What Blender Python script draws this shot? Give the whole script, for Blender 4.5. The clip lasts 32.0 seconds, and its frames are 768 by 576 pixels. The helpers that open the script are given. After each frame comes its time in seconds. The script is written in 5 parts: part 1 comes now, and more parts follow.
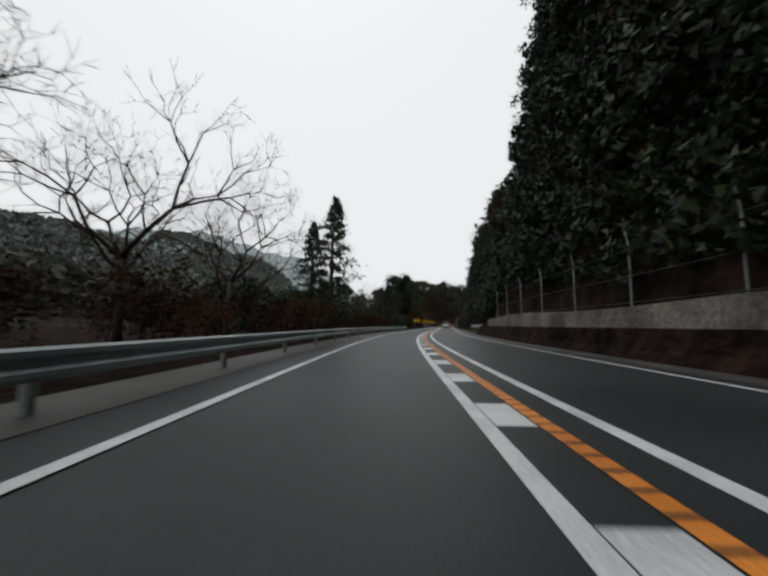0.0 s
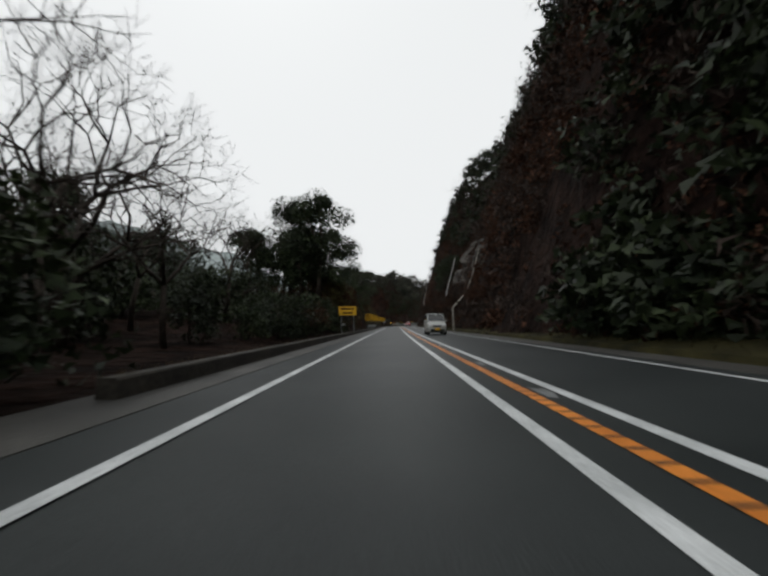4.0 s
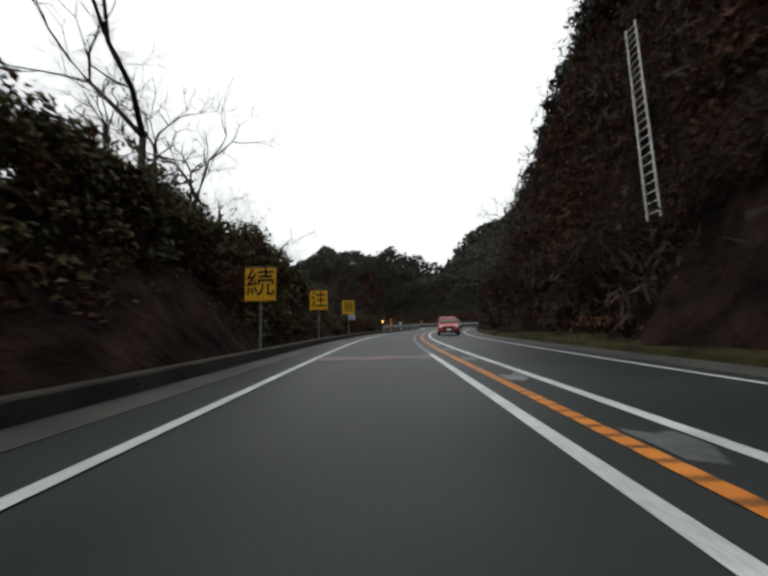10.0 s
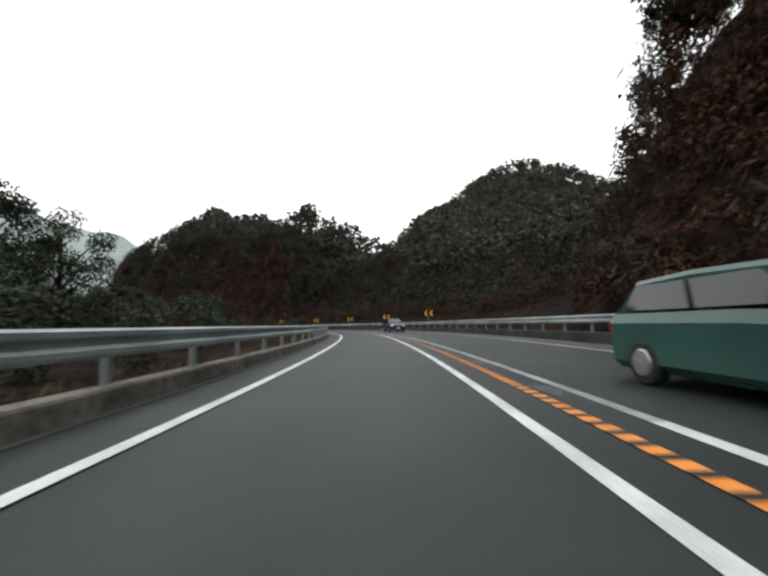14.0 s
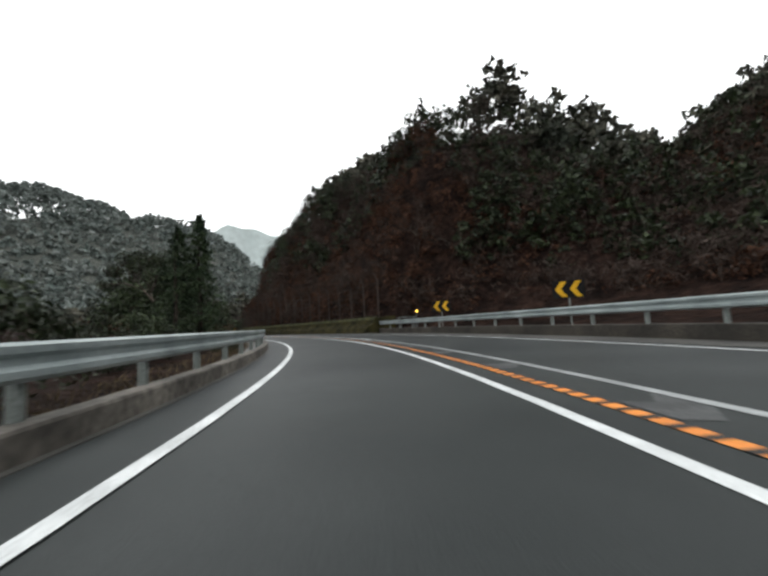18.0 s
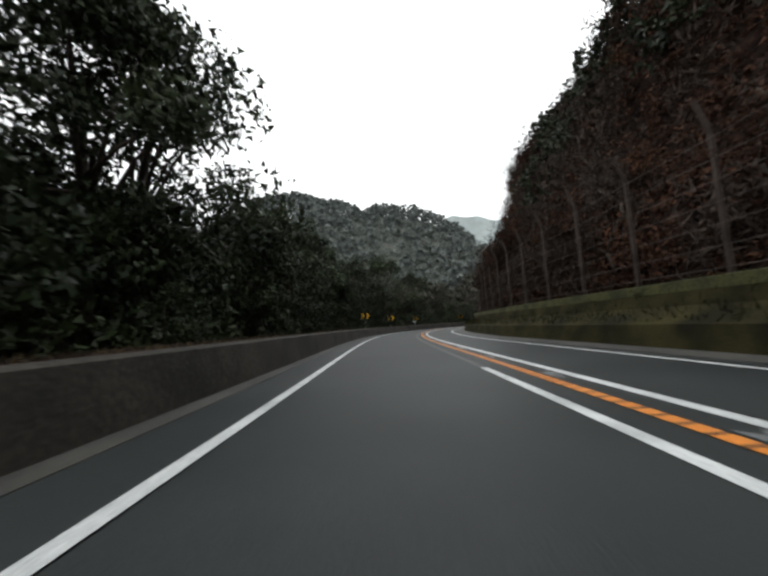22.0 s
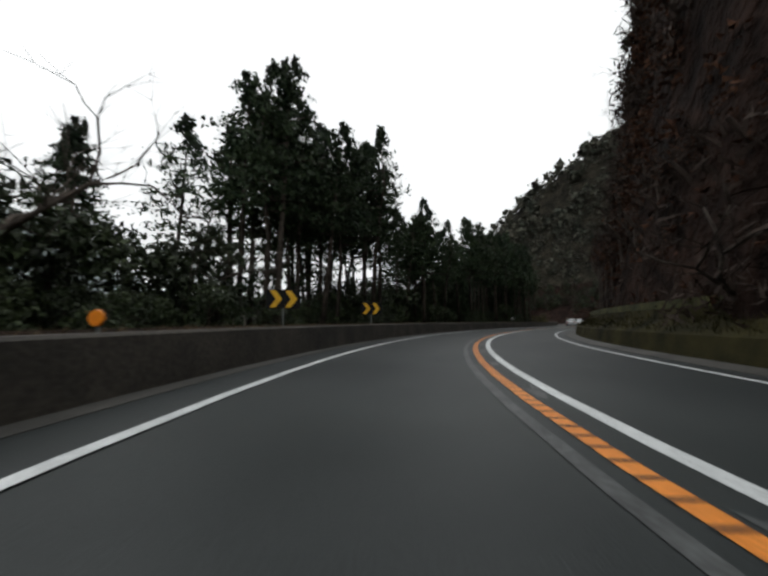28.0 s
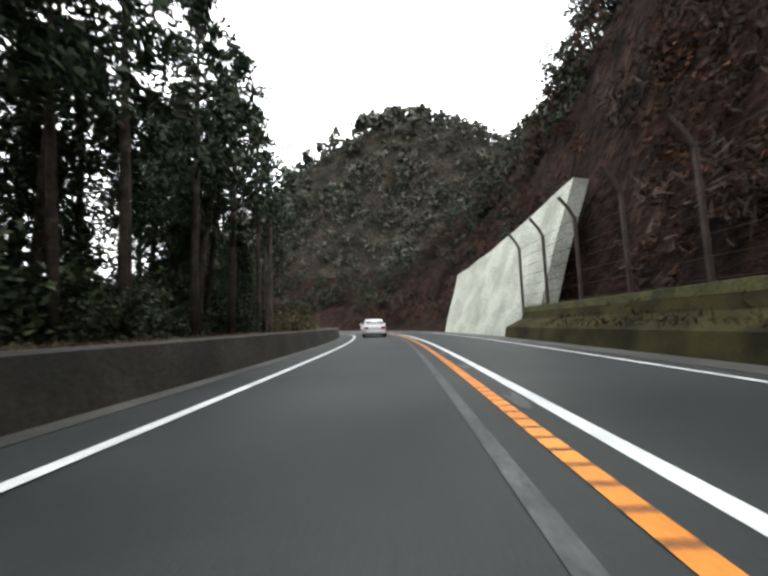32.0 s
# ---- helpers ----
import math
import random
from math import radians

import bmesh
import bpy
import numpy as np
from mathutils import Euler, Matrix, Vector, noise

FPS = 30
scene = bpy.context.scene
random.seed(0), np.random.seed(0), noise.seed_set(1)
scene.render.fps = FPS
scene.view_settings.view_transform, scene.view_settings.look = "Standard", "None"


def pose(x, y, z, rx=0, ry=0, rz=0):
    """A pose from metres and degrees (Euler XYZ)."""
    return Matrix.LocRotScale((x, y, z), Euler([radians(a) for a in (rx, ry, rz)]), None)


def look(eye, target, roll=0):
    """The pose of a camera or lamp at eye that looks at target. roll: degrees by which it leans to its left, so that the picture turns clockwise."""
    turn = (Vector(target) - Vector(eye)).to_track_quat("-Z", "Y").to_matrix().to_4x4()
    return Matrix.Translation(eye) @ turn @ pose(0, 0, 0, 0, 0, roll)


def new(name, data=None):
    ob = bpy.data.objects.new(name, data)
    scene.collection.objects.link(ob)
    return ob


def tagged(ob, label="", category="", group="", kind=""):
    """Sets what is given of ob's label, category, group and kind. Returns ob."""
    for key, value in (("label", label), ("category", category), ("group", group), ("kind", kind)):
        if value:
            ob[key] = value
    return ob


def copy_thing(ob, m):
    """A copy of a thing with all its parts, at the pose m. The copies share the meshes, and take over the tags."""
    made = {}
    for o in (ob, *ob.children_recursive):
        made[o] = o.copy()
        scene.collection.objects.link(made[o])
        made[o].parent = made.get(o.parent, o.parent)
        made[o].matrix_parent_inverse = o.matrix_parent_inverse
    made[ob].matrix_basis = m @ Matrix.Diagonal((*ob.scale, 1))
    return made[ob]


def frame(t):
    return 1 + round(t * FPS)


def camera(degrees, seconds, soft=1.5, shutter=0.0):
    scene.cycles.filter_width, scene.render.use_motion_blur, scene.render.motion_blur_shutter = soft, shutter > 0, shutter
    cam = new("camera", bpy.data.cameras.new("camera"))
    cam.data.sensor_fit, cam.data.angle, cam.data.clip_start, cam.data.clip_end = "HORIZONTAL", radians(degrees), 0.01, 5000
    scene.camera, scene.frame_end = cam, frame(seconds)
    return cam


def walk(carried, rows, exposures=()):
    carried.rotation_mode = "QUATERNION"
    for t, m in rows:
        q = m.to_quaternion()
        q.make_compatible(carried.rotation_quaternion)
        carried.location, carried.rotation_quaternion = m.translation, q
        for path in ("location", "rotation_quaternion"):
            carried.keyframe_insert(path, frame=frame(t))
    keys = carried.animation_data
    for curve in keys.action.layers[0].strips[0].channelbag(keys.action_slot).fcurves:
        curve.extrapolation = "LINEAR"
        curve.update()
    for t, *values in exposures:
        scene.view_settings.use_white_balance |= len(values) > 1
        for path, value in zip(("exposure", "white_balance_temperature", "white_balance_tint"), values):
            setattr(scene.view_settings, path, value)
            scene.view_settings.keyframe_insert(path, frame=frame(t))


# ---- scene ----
# A two-lane mountain road in winter rain, seen from a car that drives along it.
# ---- the drive: seconds, place, yaw, pitch, roll ----
ROWS = [
    (0.0, 0.51, 0.00, 0.891, 1.97, 5.72, 0.38), (0.5, 0.66, 8.06, 0.891, 0.73, 5.79, -0.12), (1.0, 0.78, 16.09, 0.891, -0.59, 5.76, -0.73),
    (1.5, 0.82, 24.09, 0.891, -2.91, 5.45, -1.06), (2.0, 1.62, 31.99, 0.891, -4.58, 5.39, -1.01), (2.5, 2.40, 39.81, 0.891, -5.74, 5.48, -1.41),
    (3.0, 3.38, 47.55, 0.891, -7.01, 5.56, -2.06), (3.5, 4.34, 55.23, 0.891, -6.75, 5.64, -1.36), (4.0, 5.33, 62.85, 0.891, -6.51, 5.62, -0.91),
    (4.5, 6.31, 70.42, 0.891, -6.24, 5.62, -0.62), (5.0, 7.28, 77.93, 0.891, -6.07, 5.64, -0.46), (5.5, 8.29, 85.38, 0.891, -5.87, 5.67, -0.37),
    (6.0, 9.20, 92.79, 0.891, -5.98, 5.54, 0.13), (6.5, 10.23, 100.14, 0.891, -6.31, 5.65, 0.25), (7.0, 11.27, 107.47, 0.891, -5.93, 5.57, 0.44),
    (7.5, 12.45, 114.79, 0.891, -6.37, 5.92, -0.25), (8.0, 13.54, 122.15, 0.891, -6.01, 5.79, -0.80), (8.5, 14.72, 129.56, 0.891, -6.18, 5.95, -1.07),
    (9.0, 15.73, 137.08, 0.891, -6.26, 6.07, -1.54), (9.5, 16.82, 144.69, 0.891, -6.10, 5.83, -1.30), (10.0, 17.94, 152.42, 0.891, -6.91, 5.82, -1.37),
    (10.5, 19.05, 160.29, 0.891, -8.63, 5.72, -1.67), (11.0, 20.48, 168.23, 0.891, -10.49, 5.57, -2.05), (11.5, 21.95, 176.24, 0.891, -13.13, 5.77, -1.89),
    (12.0, 23.93, 184.21, 0.891, -15.11, 5.38, -1.88), (12.5, 25.96, 192.25, 0.891, -16.49, 5.35, -1.23), (13.0, 28.74, 200.12, 0.891, -17.84, 5.50, -1.13),
    (13.5, 31.49, 208.01, 0.891, -17.30, 5.73, -1.27), (14.0, 34.01, 215.93, 0.891, -16.33, 5.66, -1.10), (14.5, 36.26, 223.85, 0.891, -14.76, 5.62, -1.13),
    (15.0, 38.21, 231.76, 0.891, -13.32, 5.59, -1.37), (15.5, 39.91, 239.64, 0.891, -12.16, 5.56, -1.86), (16.0, 41.19, 247.51, 0.891, -7.69, 5.48, -1.94),
    (16.5, 41.44, 255.36, 0.891, -2.89, 5.16, -1.62), (17.0, 41.28, 263.03, 0.891, 2.39, 5.22, -2.14), (17.5, 40.19, 270.52, 0.891, 8.87, 5.29, -2.48),
    (18.0, 38.49, 277.84, 0.891, 15.12, 5.48, -3.30), (18.5, 35.79, 284.83, 0.891, 21.24, 5.56, -3.03), (19.0, 32.60, 291.59, 0.891, 28.23, 5.78, -3.51),
    (19.5, 28.51, 297.78, 0.891, 33.96, 5.88, -3.09), (20.0, 24.12, 303.63, 0.891, 38.75, 5.88, -3.12), (20.5, 19.35, 309.08, 0.891, 44.05, 6.10, -2.87),
    (21.0, 14.32, 314.22, 0.891, 47.26, 6.18, -3.16), (21.5, 9.09, 319.12, 0.891, 48.88, 6.00, -3.01), (22.0, 3.74, 323.91, 0.891, 49.41, 5.91, -3.44),
    (22.5, -1.63, 328.76, 0.891, 49.29, 5.70, -3.48), (23.0, -7.07, 333.64, 0.891, 48.49, 5.58, -4.15), (23.5, -12.57, 338.58, 0.891, 47.36, 5.46, -3.44),
    (24.0, -17.75, 343.92, 0.891, 44.40, 5.17, -3.10), (24.5, -22.80, 349.38, 0.891, 39.16, 5.08, -2.00), (25.0, -27.30, 355.28, 0.891, 32.53, 4.86, -1.30),
    (25.5, -31.12, 361.65, 0.891, 24.91, 5.18, -0.85), (26.0, -33.81, 368.57, 0.891, 14.95, 5.35, -0.55), (26.5, -35.07, 375.88, 0.891, 3.63, 5.42, -0.36),
    (27.0, -34.74, 383.29, 0.891, -8.08, 5.42, -0.23), (27.5, -32.89, 390.47, 0.891, -19.14, 5.36, -0.15), (28.0, -29.69, 397.14, 0.891, -28.95, 5.21, -0.09),
    (28.5, -25.56, 403.25, 0.891, -36.63, 5.55, -0.39), (29.0, -20.51, 408.59, 0.891, -43.68, 5.35, -0.92), (29.5, -15.14, 413.56, 0.891, -50.54, 5.21, -0.98),
    (30.0, -9.21, 417.84, 0.891, -54.68, 5.61, -1.10), (30.5, -3.10, 421.81, 0.891, -58.87, 5.72, -1.17), (31.0, 3.26, 425.28, 0.891, -61.86, 5.81, -1.26),
    (31.5, 9.61, 428.48, 0.891, -62.86, 5.40, -1.52), (32.0, 15.92, 431.45, 0.891, -63.19, 5.72, -2.04),
]
CURVES = [4.0, 0.5, -3.1, -4.5, -2.9, -1.9, 1.1, 0.0, -0.4, -0.3, -0.1, -0.6, 1.4, 0.1, 0.8, -3.9, -7.8, -6.5, -1.3, 4.7, 5.3, 3.7, 10.5, 15.6, 15.2, 13.6, 12.7, 10.6, 6.3, 2.5, 1.4, -4.3, -9.4, -15.5, -24.1, -28.2, -25.9, -20.7, -16.0, -11.0, -8.8, -4.0, 0.8, 4.5, 7.6, 17.0, 17.0, 17.0, 17.0, 17.0, 17.0, 17.0, 17.0, 17.0, 17.0]
REACHED = [0.0, 16.1, 32.1, 47.8, 63.2, 78.4, 93.4, 108.2, 123.0, 138.1, 153.6, 169.7, 186.1, 202.9, 219.5, 235.8, 251.8, 267.3, 282.4, 297.3, 312.0, 326.4, 340.8, 355.3, 370.2, 385.2, 400.2, 415.3, 430.4, 445.4, 460.3, 474.9, 489.1]
LINE_C = [1.18, 1.30, 1.45, 1.43, 1.54, 1.74, 1.69, 1.65, 1.78, 1.71, 1.66, 1.80, 1.70, 1.44, 1.44, 1.57, 1.59]
LINE_R = [2.34, 2.37, 2.37, 2.39, 2.54, 2.86, 2.76, 2.79, 3.16, 2.87, 2.51, 2.46, 2.42, 2.29, 2.37, 2.52, 2.55]
LINE_O = [1.83, 1.86, 1.91, 1.96, 2.07, 2.20, 2.23, 2.26, 2.32, 2.25, 2.13, 2.06, 1.99, 1.88, 1.87, 1.97, 2.04]
LINE_E = [5.85, 5.66, 5.46, 5.58, 5.35, 5.48, 6.17, 7.21, 7.74, 5.97, 4.50, 5.13, 5.76, 5.43, 5.38, 5.73, 5.82]
EXPOSURES = [(0, -0.88), (4, -0.86), (8, -0.72), (10, -0.6), (12, -0.4), (15.5, 0.05), (18, 0.0), (20, -0.08), (23, -0.2), (28, -0.5), (29.3, -0.15), (30, 0.2), (31, 0.55), (32, 1.1)]
LENS = 92.5

cam = camera(LENS, 32.0, soft=2.8, shutter=0.15)
walk(cam, [(t, pose(x, y, z, 90 + p, 0, w) @ pose(0, 0, 0, 0, 0, r)) for t, x, y, z, w, p, r in ROWS],
     exposures=EXPOSURES)

# ---- sky and light: overcast, rain ----
world = bpy.data.worlds.new("overcast_sky")
scene.world = world
world.use_nodes = True
wn, wl = world.node_tree.nodes, world.node_tree.links
wn.clear()
sky = wn.new("ShaderNodeTexSky")
sky.sky_type, sky.sun_disc = "NISHITA", False
sky.sun_elevation, sky.sun_rotation = radians(60), radians(-20)
sky.air_density, sky.dust_density, sky.ozone_density = 1.0, 6.0, 1.0
grey = wn.new("ShaderNodeHueSaturation")
grey.inputs["Saturation"].default_value = 0.12
veil = wn.new("ShaderNodeMix")
veil.data_type = "RGBA"
veil.inputs[0].default_value = 0.95
veil.inputs[7].default_value = (12.2, 12.5, 12.6, 1)
back = wn.new("ShaderNodeBackground")
back.inputs["Strength"].default_value = 0.13
wout = wn.new("ShaderNodeOutputWorld")
wl.new(sky.outputs[0], grey.inputs["Color"])
wl.new(grey.outputs[0], veil.inputs[6])
wl.new(veil.outputs[2], back.inputs["Color"])
wl.new(back.outputs[0], wout.inputs["Surface"])
sun = new("sun", bpy.data.lights.new("sun", "SUN"))
sun.data.energy, sun.data.angle, sun.data.color = 0.3, radians(40), (1.0, 0.97, 0.93)
sun.matrix_world = look((0, 0, 100), (30, 80, 0))

# ---- the line of the road ----
STEP = 12.0
S = np.arange(-60.0, len(CURVES) * STEP - 24, 1.0)
KAPPA = np.interp(S, np.arange(len(CURVES)) * STEP - 12, np.array(CURVES) / 1000)
TH = np.concatenate([[0], np.cumsum((KAPPA[1:] + KAPPA[:-1]) / 2)])
TH -= TH[60]
mid = (TH[1:] + TH[:-1]) / 2
PX = np.concatenate([[0], np.cumsum(-np.sin(mid))])
PY = np.concatenate([[0], np.cumsum(np.cos(mid))])
PX -= PX[60]
PY -= PY[60]
S_END = float(S[-1])


def station(t):
    """How far along the road the drive has come after t seconds."""
    return float(np.interp(t, range(len(REACHED)), REACHED)) + (max(0, t - 32) * 15)


def at(s, u, z=0.0):
    """The place s metres along the road, u to the right of our lane's middle, z up."""
    h = float(np.interp(s, S, TH))
    return Vector((float(np.interp(s, S, PX)) + math.cos(h) * u, float(np.interp(s, S, PY)) + math.sin(h) * u, z))


def places(s, u, z):
    h = np.interp(s, S, TH)
    return np.stack([np.interp(s, S, PX) + np.cos(h) * u, np.interp(s, S, PY) + np.sin(h) * u, z + 0 * h], -1)


def facing(s, turn=0.0):
    """Degrees of yaw of one who looks along the road at s."""
    return math.degrees(float(np.interp(s, S, TH))) + turn


def line_u(table, s):
    return np.interp(s, np.arange(len(table)) * 40.0 - 40, table)


LINE_L = [-1.6] * len(LINE_C)


def table(rows, col, s):
    return np.interp(s, [station(r[0]) if r[0] >= 0 else r[0] * 15 for r in rows], [r[col] for r in rows])


# time mark, foot of the slope, rise per metre, height of the crest
RIGHT = [(-4, 8.8, 5.65, 39.5), (0.7, 8.9, 6.24, 41.09), (1.3, 9.2, 7, 43.46), (1.8, 9.4, 7.5, 46), (2.4, 9.7, 7.5, 19.44), (3.2, 9.8, 1.92, 6.08),
         (3.8, 9.6, 3.21, 8.41), (4.4, 8.6, 4.27, 10.9), (5, 7.8, 5.08, 17.96), (5.5, 7.9, 3.4, 28.2), (6.3, 7.9, 2.8, 30), (7.4, 7.9, 2.6, 34), (8.2, 7.9, 2.2, 36),
         (10, 8.1, 3.4, 34), (12, 8.3, 2.7, 22), (13.5, 8.6, 2.3, 34), (14.3, 11, 2.82, 13.5), (15.2, 12, 2.8, 18), (15.8, 18, 1.1, 19.26),
         (16.4, 26, 0.6, 19.79), (19, 25, 0.6, 19.79), (19.7, 22, 0.9, 11), (20.2, 15, 1.8, 12.13), (20.7, 12.7, 4.24, 26), (21.5, 11.8, 2.31, 23),
         (22.5, 10.8, 1.44, 28.25), (23.8, 10.2, 2.8, 28.25), (24.4, 8.6, 1.68, 33.31), (24.8, 8.5, 1.49, 36.4), (25.2, 8.5, 2.04, 20.5),
         (25.6, 8.2, 2.3, 24), (26.2, 8.1, 6.92, 18), (27.2, 8.0, 7.5, 28.25), (28.6, 7.9, 7.5, 24.32), (30, 9.2, 7.5, 29.33), (31.5, 9.6, 7.5, 18.04),
         (33, 10.8, 6, 26), (34.5, 12, 3, 18), (36, 13, 1.2, 10), (38, 14, 0.6, 4)]
# the larger hills round the valley: place, height, breadth
HILLS = [(180, 402, 90, 88), (188, 503, 100, 96), (60, 560, 10, 80), (-228, 540, 100, 93), (-295, 490, 120, 122), (-255, 255, 70, 122), (-240, 60, 74, 110),
         (113, 362, 46, 50), (95, 235, 38, 45), (165, 520, 40, 70), (75, 300, 20, 40), (110, 260, 30, 40), (60, 120, 25, 40)]
LEFT = [(-4, 4, -0.5, -7), (2, 4, -0.5, -8), (3.4, 4, -0.3, -3), (4.6, 5, 0.05, 0.6), (6, 5.5, 0.3, 3), (6.5, 5.4, 1.0, 4), (6.8, 5.4, 3, 5), (7.4, 5.3, 4, 5),
        (8.07, 5.3, 4, 5.6), (8.3, 5.3, 3.5, 4.6), (8.45, 5.3, 3, 3), (8.6, 5, 1.5, 1.2), (8.75, 4.6, -0.4, -5), (9.45, 4.6, -0.4, -5), (9.65, 5.3, 2, 4), (9.8, 5.3, 4, 5.4), (10.02, 5.3, 4, 5.4),
        (10.4, 5.3, 4, 4.4), (10.77, 5.3, 3.5, 3.7), (11.14, 5.3, 3.5, 4.3), (11.45, 5.3, 3.5, 4), (11.75, 5.3, 3, 2.9), (11.95, 5.2, 0.8, 0.8), (12.1, 5, -0.3, -4),
        (12.5, 5, -0.5, -8), (20, 4.4, -0.6, -11), (20.8, 4.6, 0.1, 0.8), (22, 4.8, 0.2, 3), (25, 4.6, 0.05, 1), (26, 4.6, -0.2, -3), (28, 4.6, -0.22, -5),
        (32, 4.8, -0.22, -5), (33.5, 5, -0.3, -6), (38, 5, -0.4, -6)]


def ripple(x, y, size):
    return (np.sin(x / size + 1.3 * np.sin(y / size * 0.7)) + np.sin(y / size * 1.1 + 1.7 * np.sin(x / size * 0.6 + 2))
            + 0.5 * np.sin((x + y) / size * 2.3)) / 2.5


def height(s, u, x, y):
    """The height of the land at s, u (and x, y, for its unevenness)."""
    foot, rise, crest = (table(RIGHT, k, s) for k in (1, 2, 3))
    d = u - foot
    zr = np.where(d < 0, 0.35 * np.clip((u - foot + 2.6) / 2.6, 0, 1), 0.35 + np.maximum(d, 0) * rise)
    over = np.maximum(zr - crest, 0)
    zr = np.minimum(zr, crest) + np.minimum(over / rise * 0.6, 0.35 * crest)
    zr = zr + np.clip(d / 3, 0, 1) * (1.1 * ripple(x, y, 3.1) + 2.4 * ripple(x + 9, y, 11.0))
    edge, fall, most = (table(LEFT, k, s) for k in (1, 2, 3))
    e = -u - edge
    zl = np.maximum(e, 0) * fall
    zl = np.where(fall < 0, np.maximum(zl, np.minimum(most, -0.3)), np.minimum(zl, np.maximum(most, 0.3)))
    zl = zl + np.clip(e / 4, 0, 1) * 0.5 * ripple(x, y, 4.0)
    rising = np.clip((-u - 70) / 60, 0, 1) * np.clip((station(26) - s) / 30, 0, 1)
    zl = zl * (1 - rising) + rising * (np.clip((-u - 70) * 0.16, 0, 26) + 4 * ripple(x, y, 23.0))
    z = np.where(u > 0, zr, zl)
    far = np.clip((np.abs(u) - 18) / 55, 0, 1)
    for hx, hy, hz, hr in HILLS:
        z = np.maximum(z, far * hz * np.exp(-((x - hx) ** 2 + (y - hy) ** 2) / hr ** 2) * (1 + 0.05 * ripple(x, y, 17.0)))
    on = np.clip((np.abs(u - 2.1) - 6.6) / 0.8, 0, 1) * (u > 0) + np.clip((-u - 3.4) / 0.6, 0, 1) * (u <= 0)
    return np.where(on < 1, -0.35 * (1 - on) + z * on, z)


def nearest(x, y):
    """s and u of the places x, y: by the nearest stretch of road."""
    s, u = np.empty(len(x)), np.empty(len(x))
    for a in range(0, len(x), 4000):
        dx, dy = x[a:a + 4000, None] - PX[None, ::2], y[a:a + 4000, None] - PY[None, ::2]
        j = (dx * dx + dy * dy).argmin(1) * 2
        dx, dy = x[a:a + 4000] - PX[j], y[a:a + 4000] - PY[j]
        c, n = np.cos(TH[j]), np.sin(TH[j])
        s[a:a + 4000] = S[j] + np.clip(-n * dx + c * dy, -2, 2)
        side = c * dx + n * dy
        u[a:a + 4000] = np.where(side < 0, -1, 1) * np.hypot(dx, dy)
    return s, u


def land(s, u):
    """The place on the land at s, u."""
    p = at(s, u)
    ss, uu = nearest(np.array([p.x]), np.array([p.y]))
    p.z = float(height(ss, uu, np.array([p.x]), np.array([p.y]))[0])
    return p


# ---- materials ----
def mat(name, dark, light, rough=0.8, size=2.0, fine=30.0, bump=0.3, metal=0.0, spec=0.4, each=0.0, island=0.0, fine_mix=0.5, ramp=(0.35, 0.65), depth=0.02):
    """A surface whose colour runs from dark to light by coarse noise, with fine grain and relief. each and island: how far
    single things or loose pieces differ in brightness."""
    m = bpy.data.materials.new(name)
    m.use_nodes = True
    n, l = m.node_tree.nodes, m.node_tree.links
    b = n["Principled BSDF"]
    co = n.new("ShaderNodeTexCoord")
    big = n.new("ShaderNodeTexNoise")
    big.inputs["Scale"].default_value, big.inputs["Detail"].default_value = 1 / size, 4
    small = n.new("ShaderNodeTexNoise")
    small.inputs["Scale"].default_value, small.inputs["Detail"].default_value = fine, 5
    for tex in (big, small):
        l.new(co.outputs["Object"], tex.inputs["Vector"])
    cr = n.new("ShaderNodeValToRGB")
    cr.color_ramp.elements[0].color, cr.color_ramp.elements[1].color = (*dark, 1), (*light, 1)
    cr.color_ramp.elements[0].position, cr.color_ramp.elements[1].position = ramp
    l.new(big.outputs["Fac"], cr.inputs["Fac"])
    gain = n.new("ShaderNodeMapRange")
    gain.inputs["From Min"].default_value, gain.inputs["From Max"].default_value = 0.3, 0.7
    gain.inputs["To Min"].default_value, gain.inputs["To Max"].default_value = 1 - fine_mix * 0.6, 1 + fine_mix * 0.6
    l.new(small.outputs["Fac"], gain.inputs["Value"])
    value = gain.outputs[0]
    for amount, node, socket in ((each, "ShaderNodeObjectInfo", "Random"), (island, "ShaderNodeNewGeometry", "Random Per Island")):
        if amount:
            info = n.new(node)
            span = n.new("ShaderNodeMapRange")
            span.inputs["To Min"].default_value, span.inputs["To Max"].default_value = 1 - amount, 1 + amount
            l.new(info.outputs[socket], span.inputs["Value"])
            mul = n.new("ShaderNodeMath")
            mul.operation = "MULTIPLY"
            l.new(value, mul.inputs[0])
            l.new(span.outputs[0], mul.inputs[1])
            value = mul.outputs[0]
    tint = n.new("ShaderNodeVectorMath")
    tint.operation = "SCALE"
    l.new(cr.outputs["Color"], tint.inputs[0])
    l.new(value, tint.inputs["Scale"])
    l.new(tint.outputs[0], b.inputs["Base Color"])
    b.inputs["Roughness"].default_value, b.inputs["Metallic"].default_value = rough, metal
    b.inputs["Specular IOR Level"].default_value = spec
    if bump:
        bp = n.new("ShaderNodeBump")
        bp.inputs["Strength"].default_value, bp.inputs["Distance"].default_value = bump, depth
        l.new(small.outputs["Fac"], bp.inputs["Height"])
        l.new(bp.outputs[0], b.inputs["Normal"])
    return m


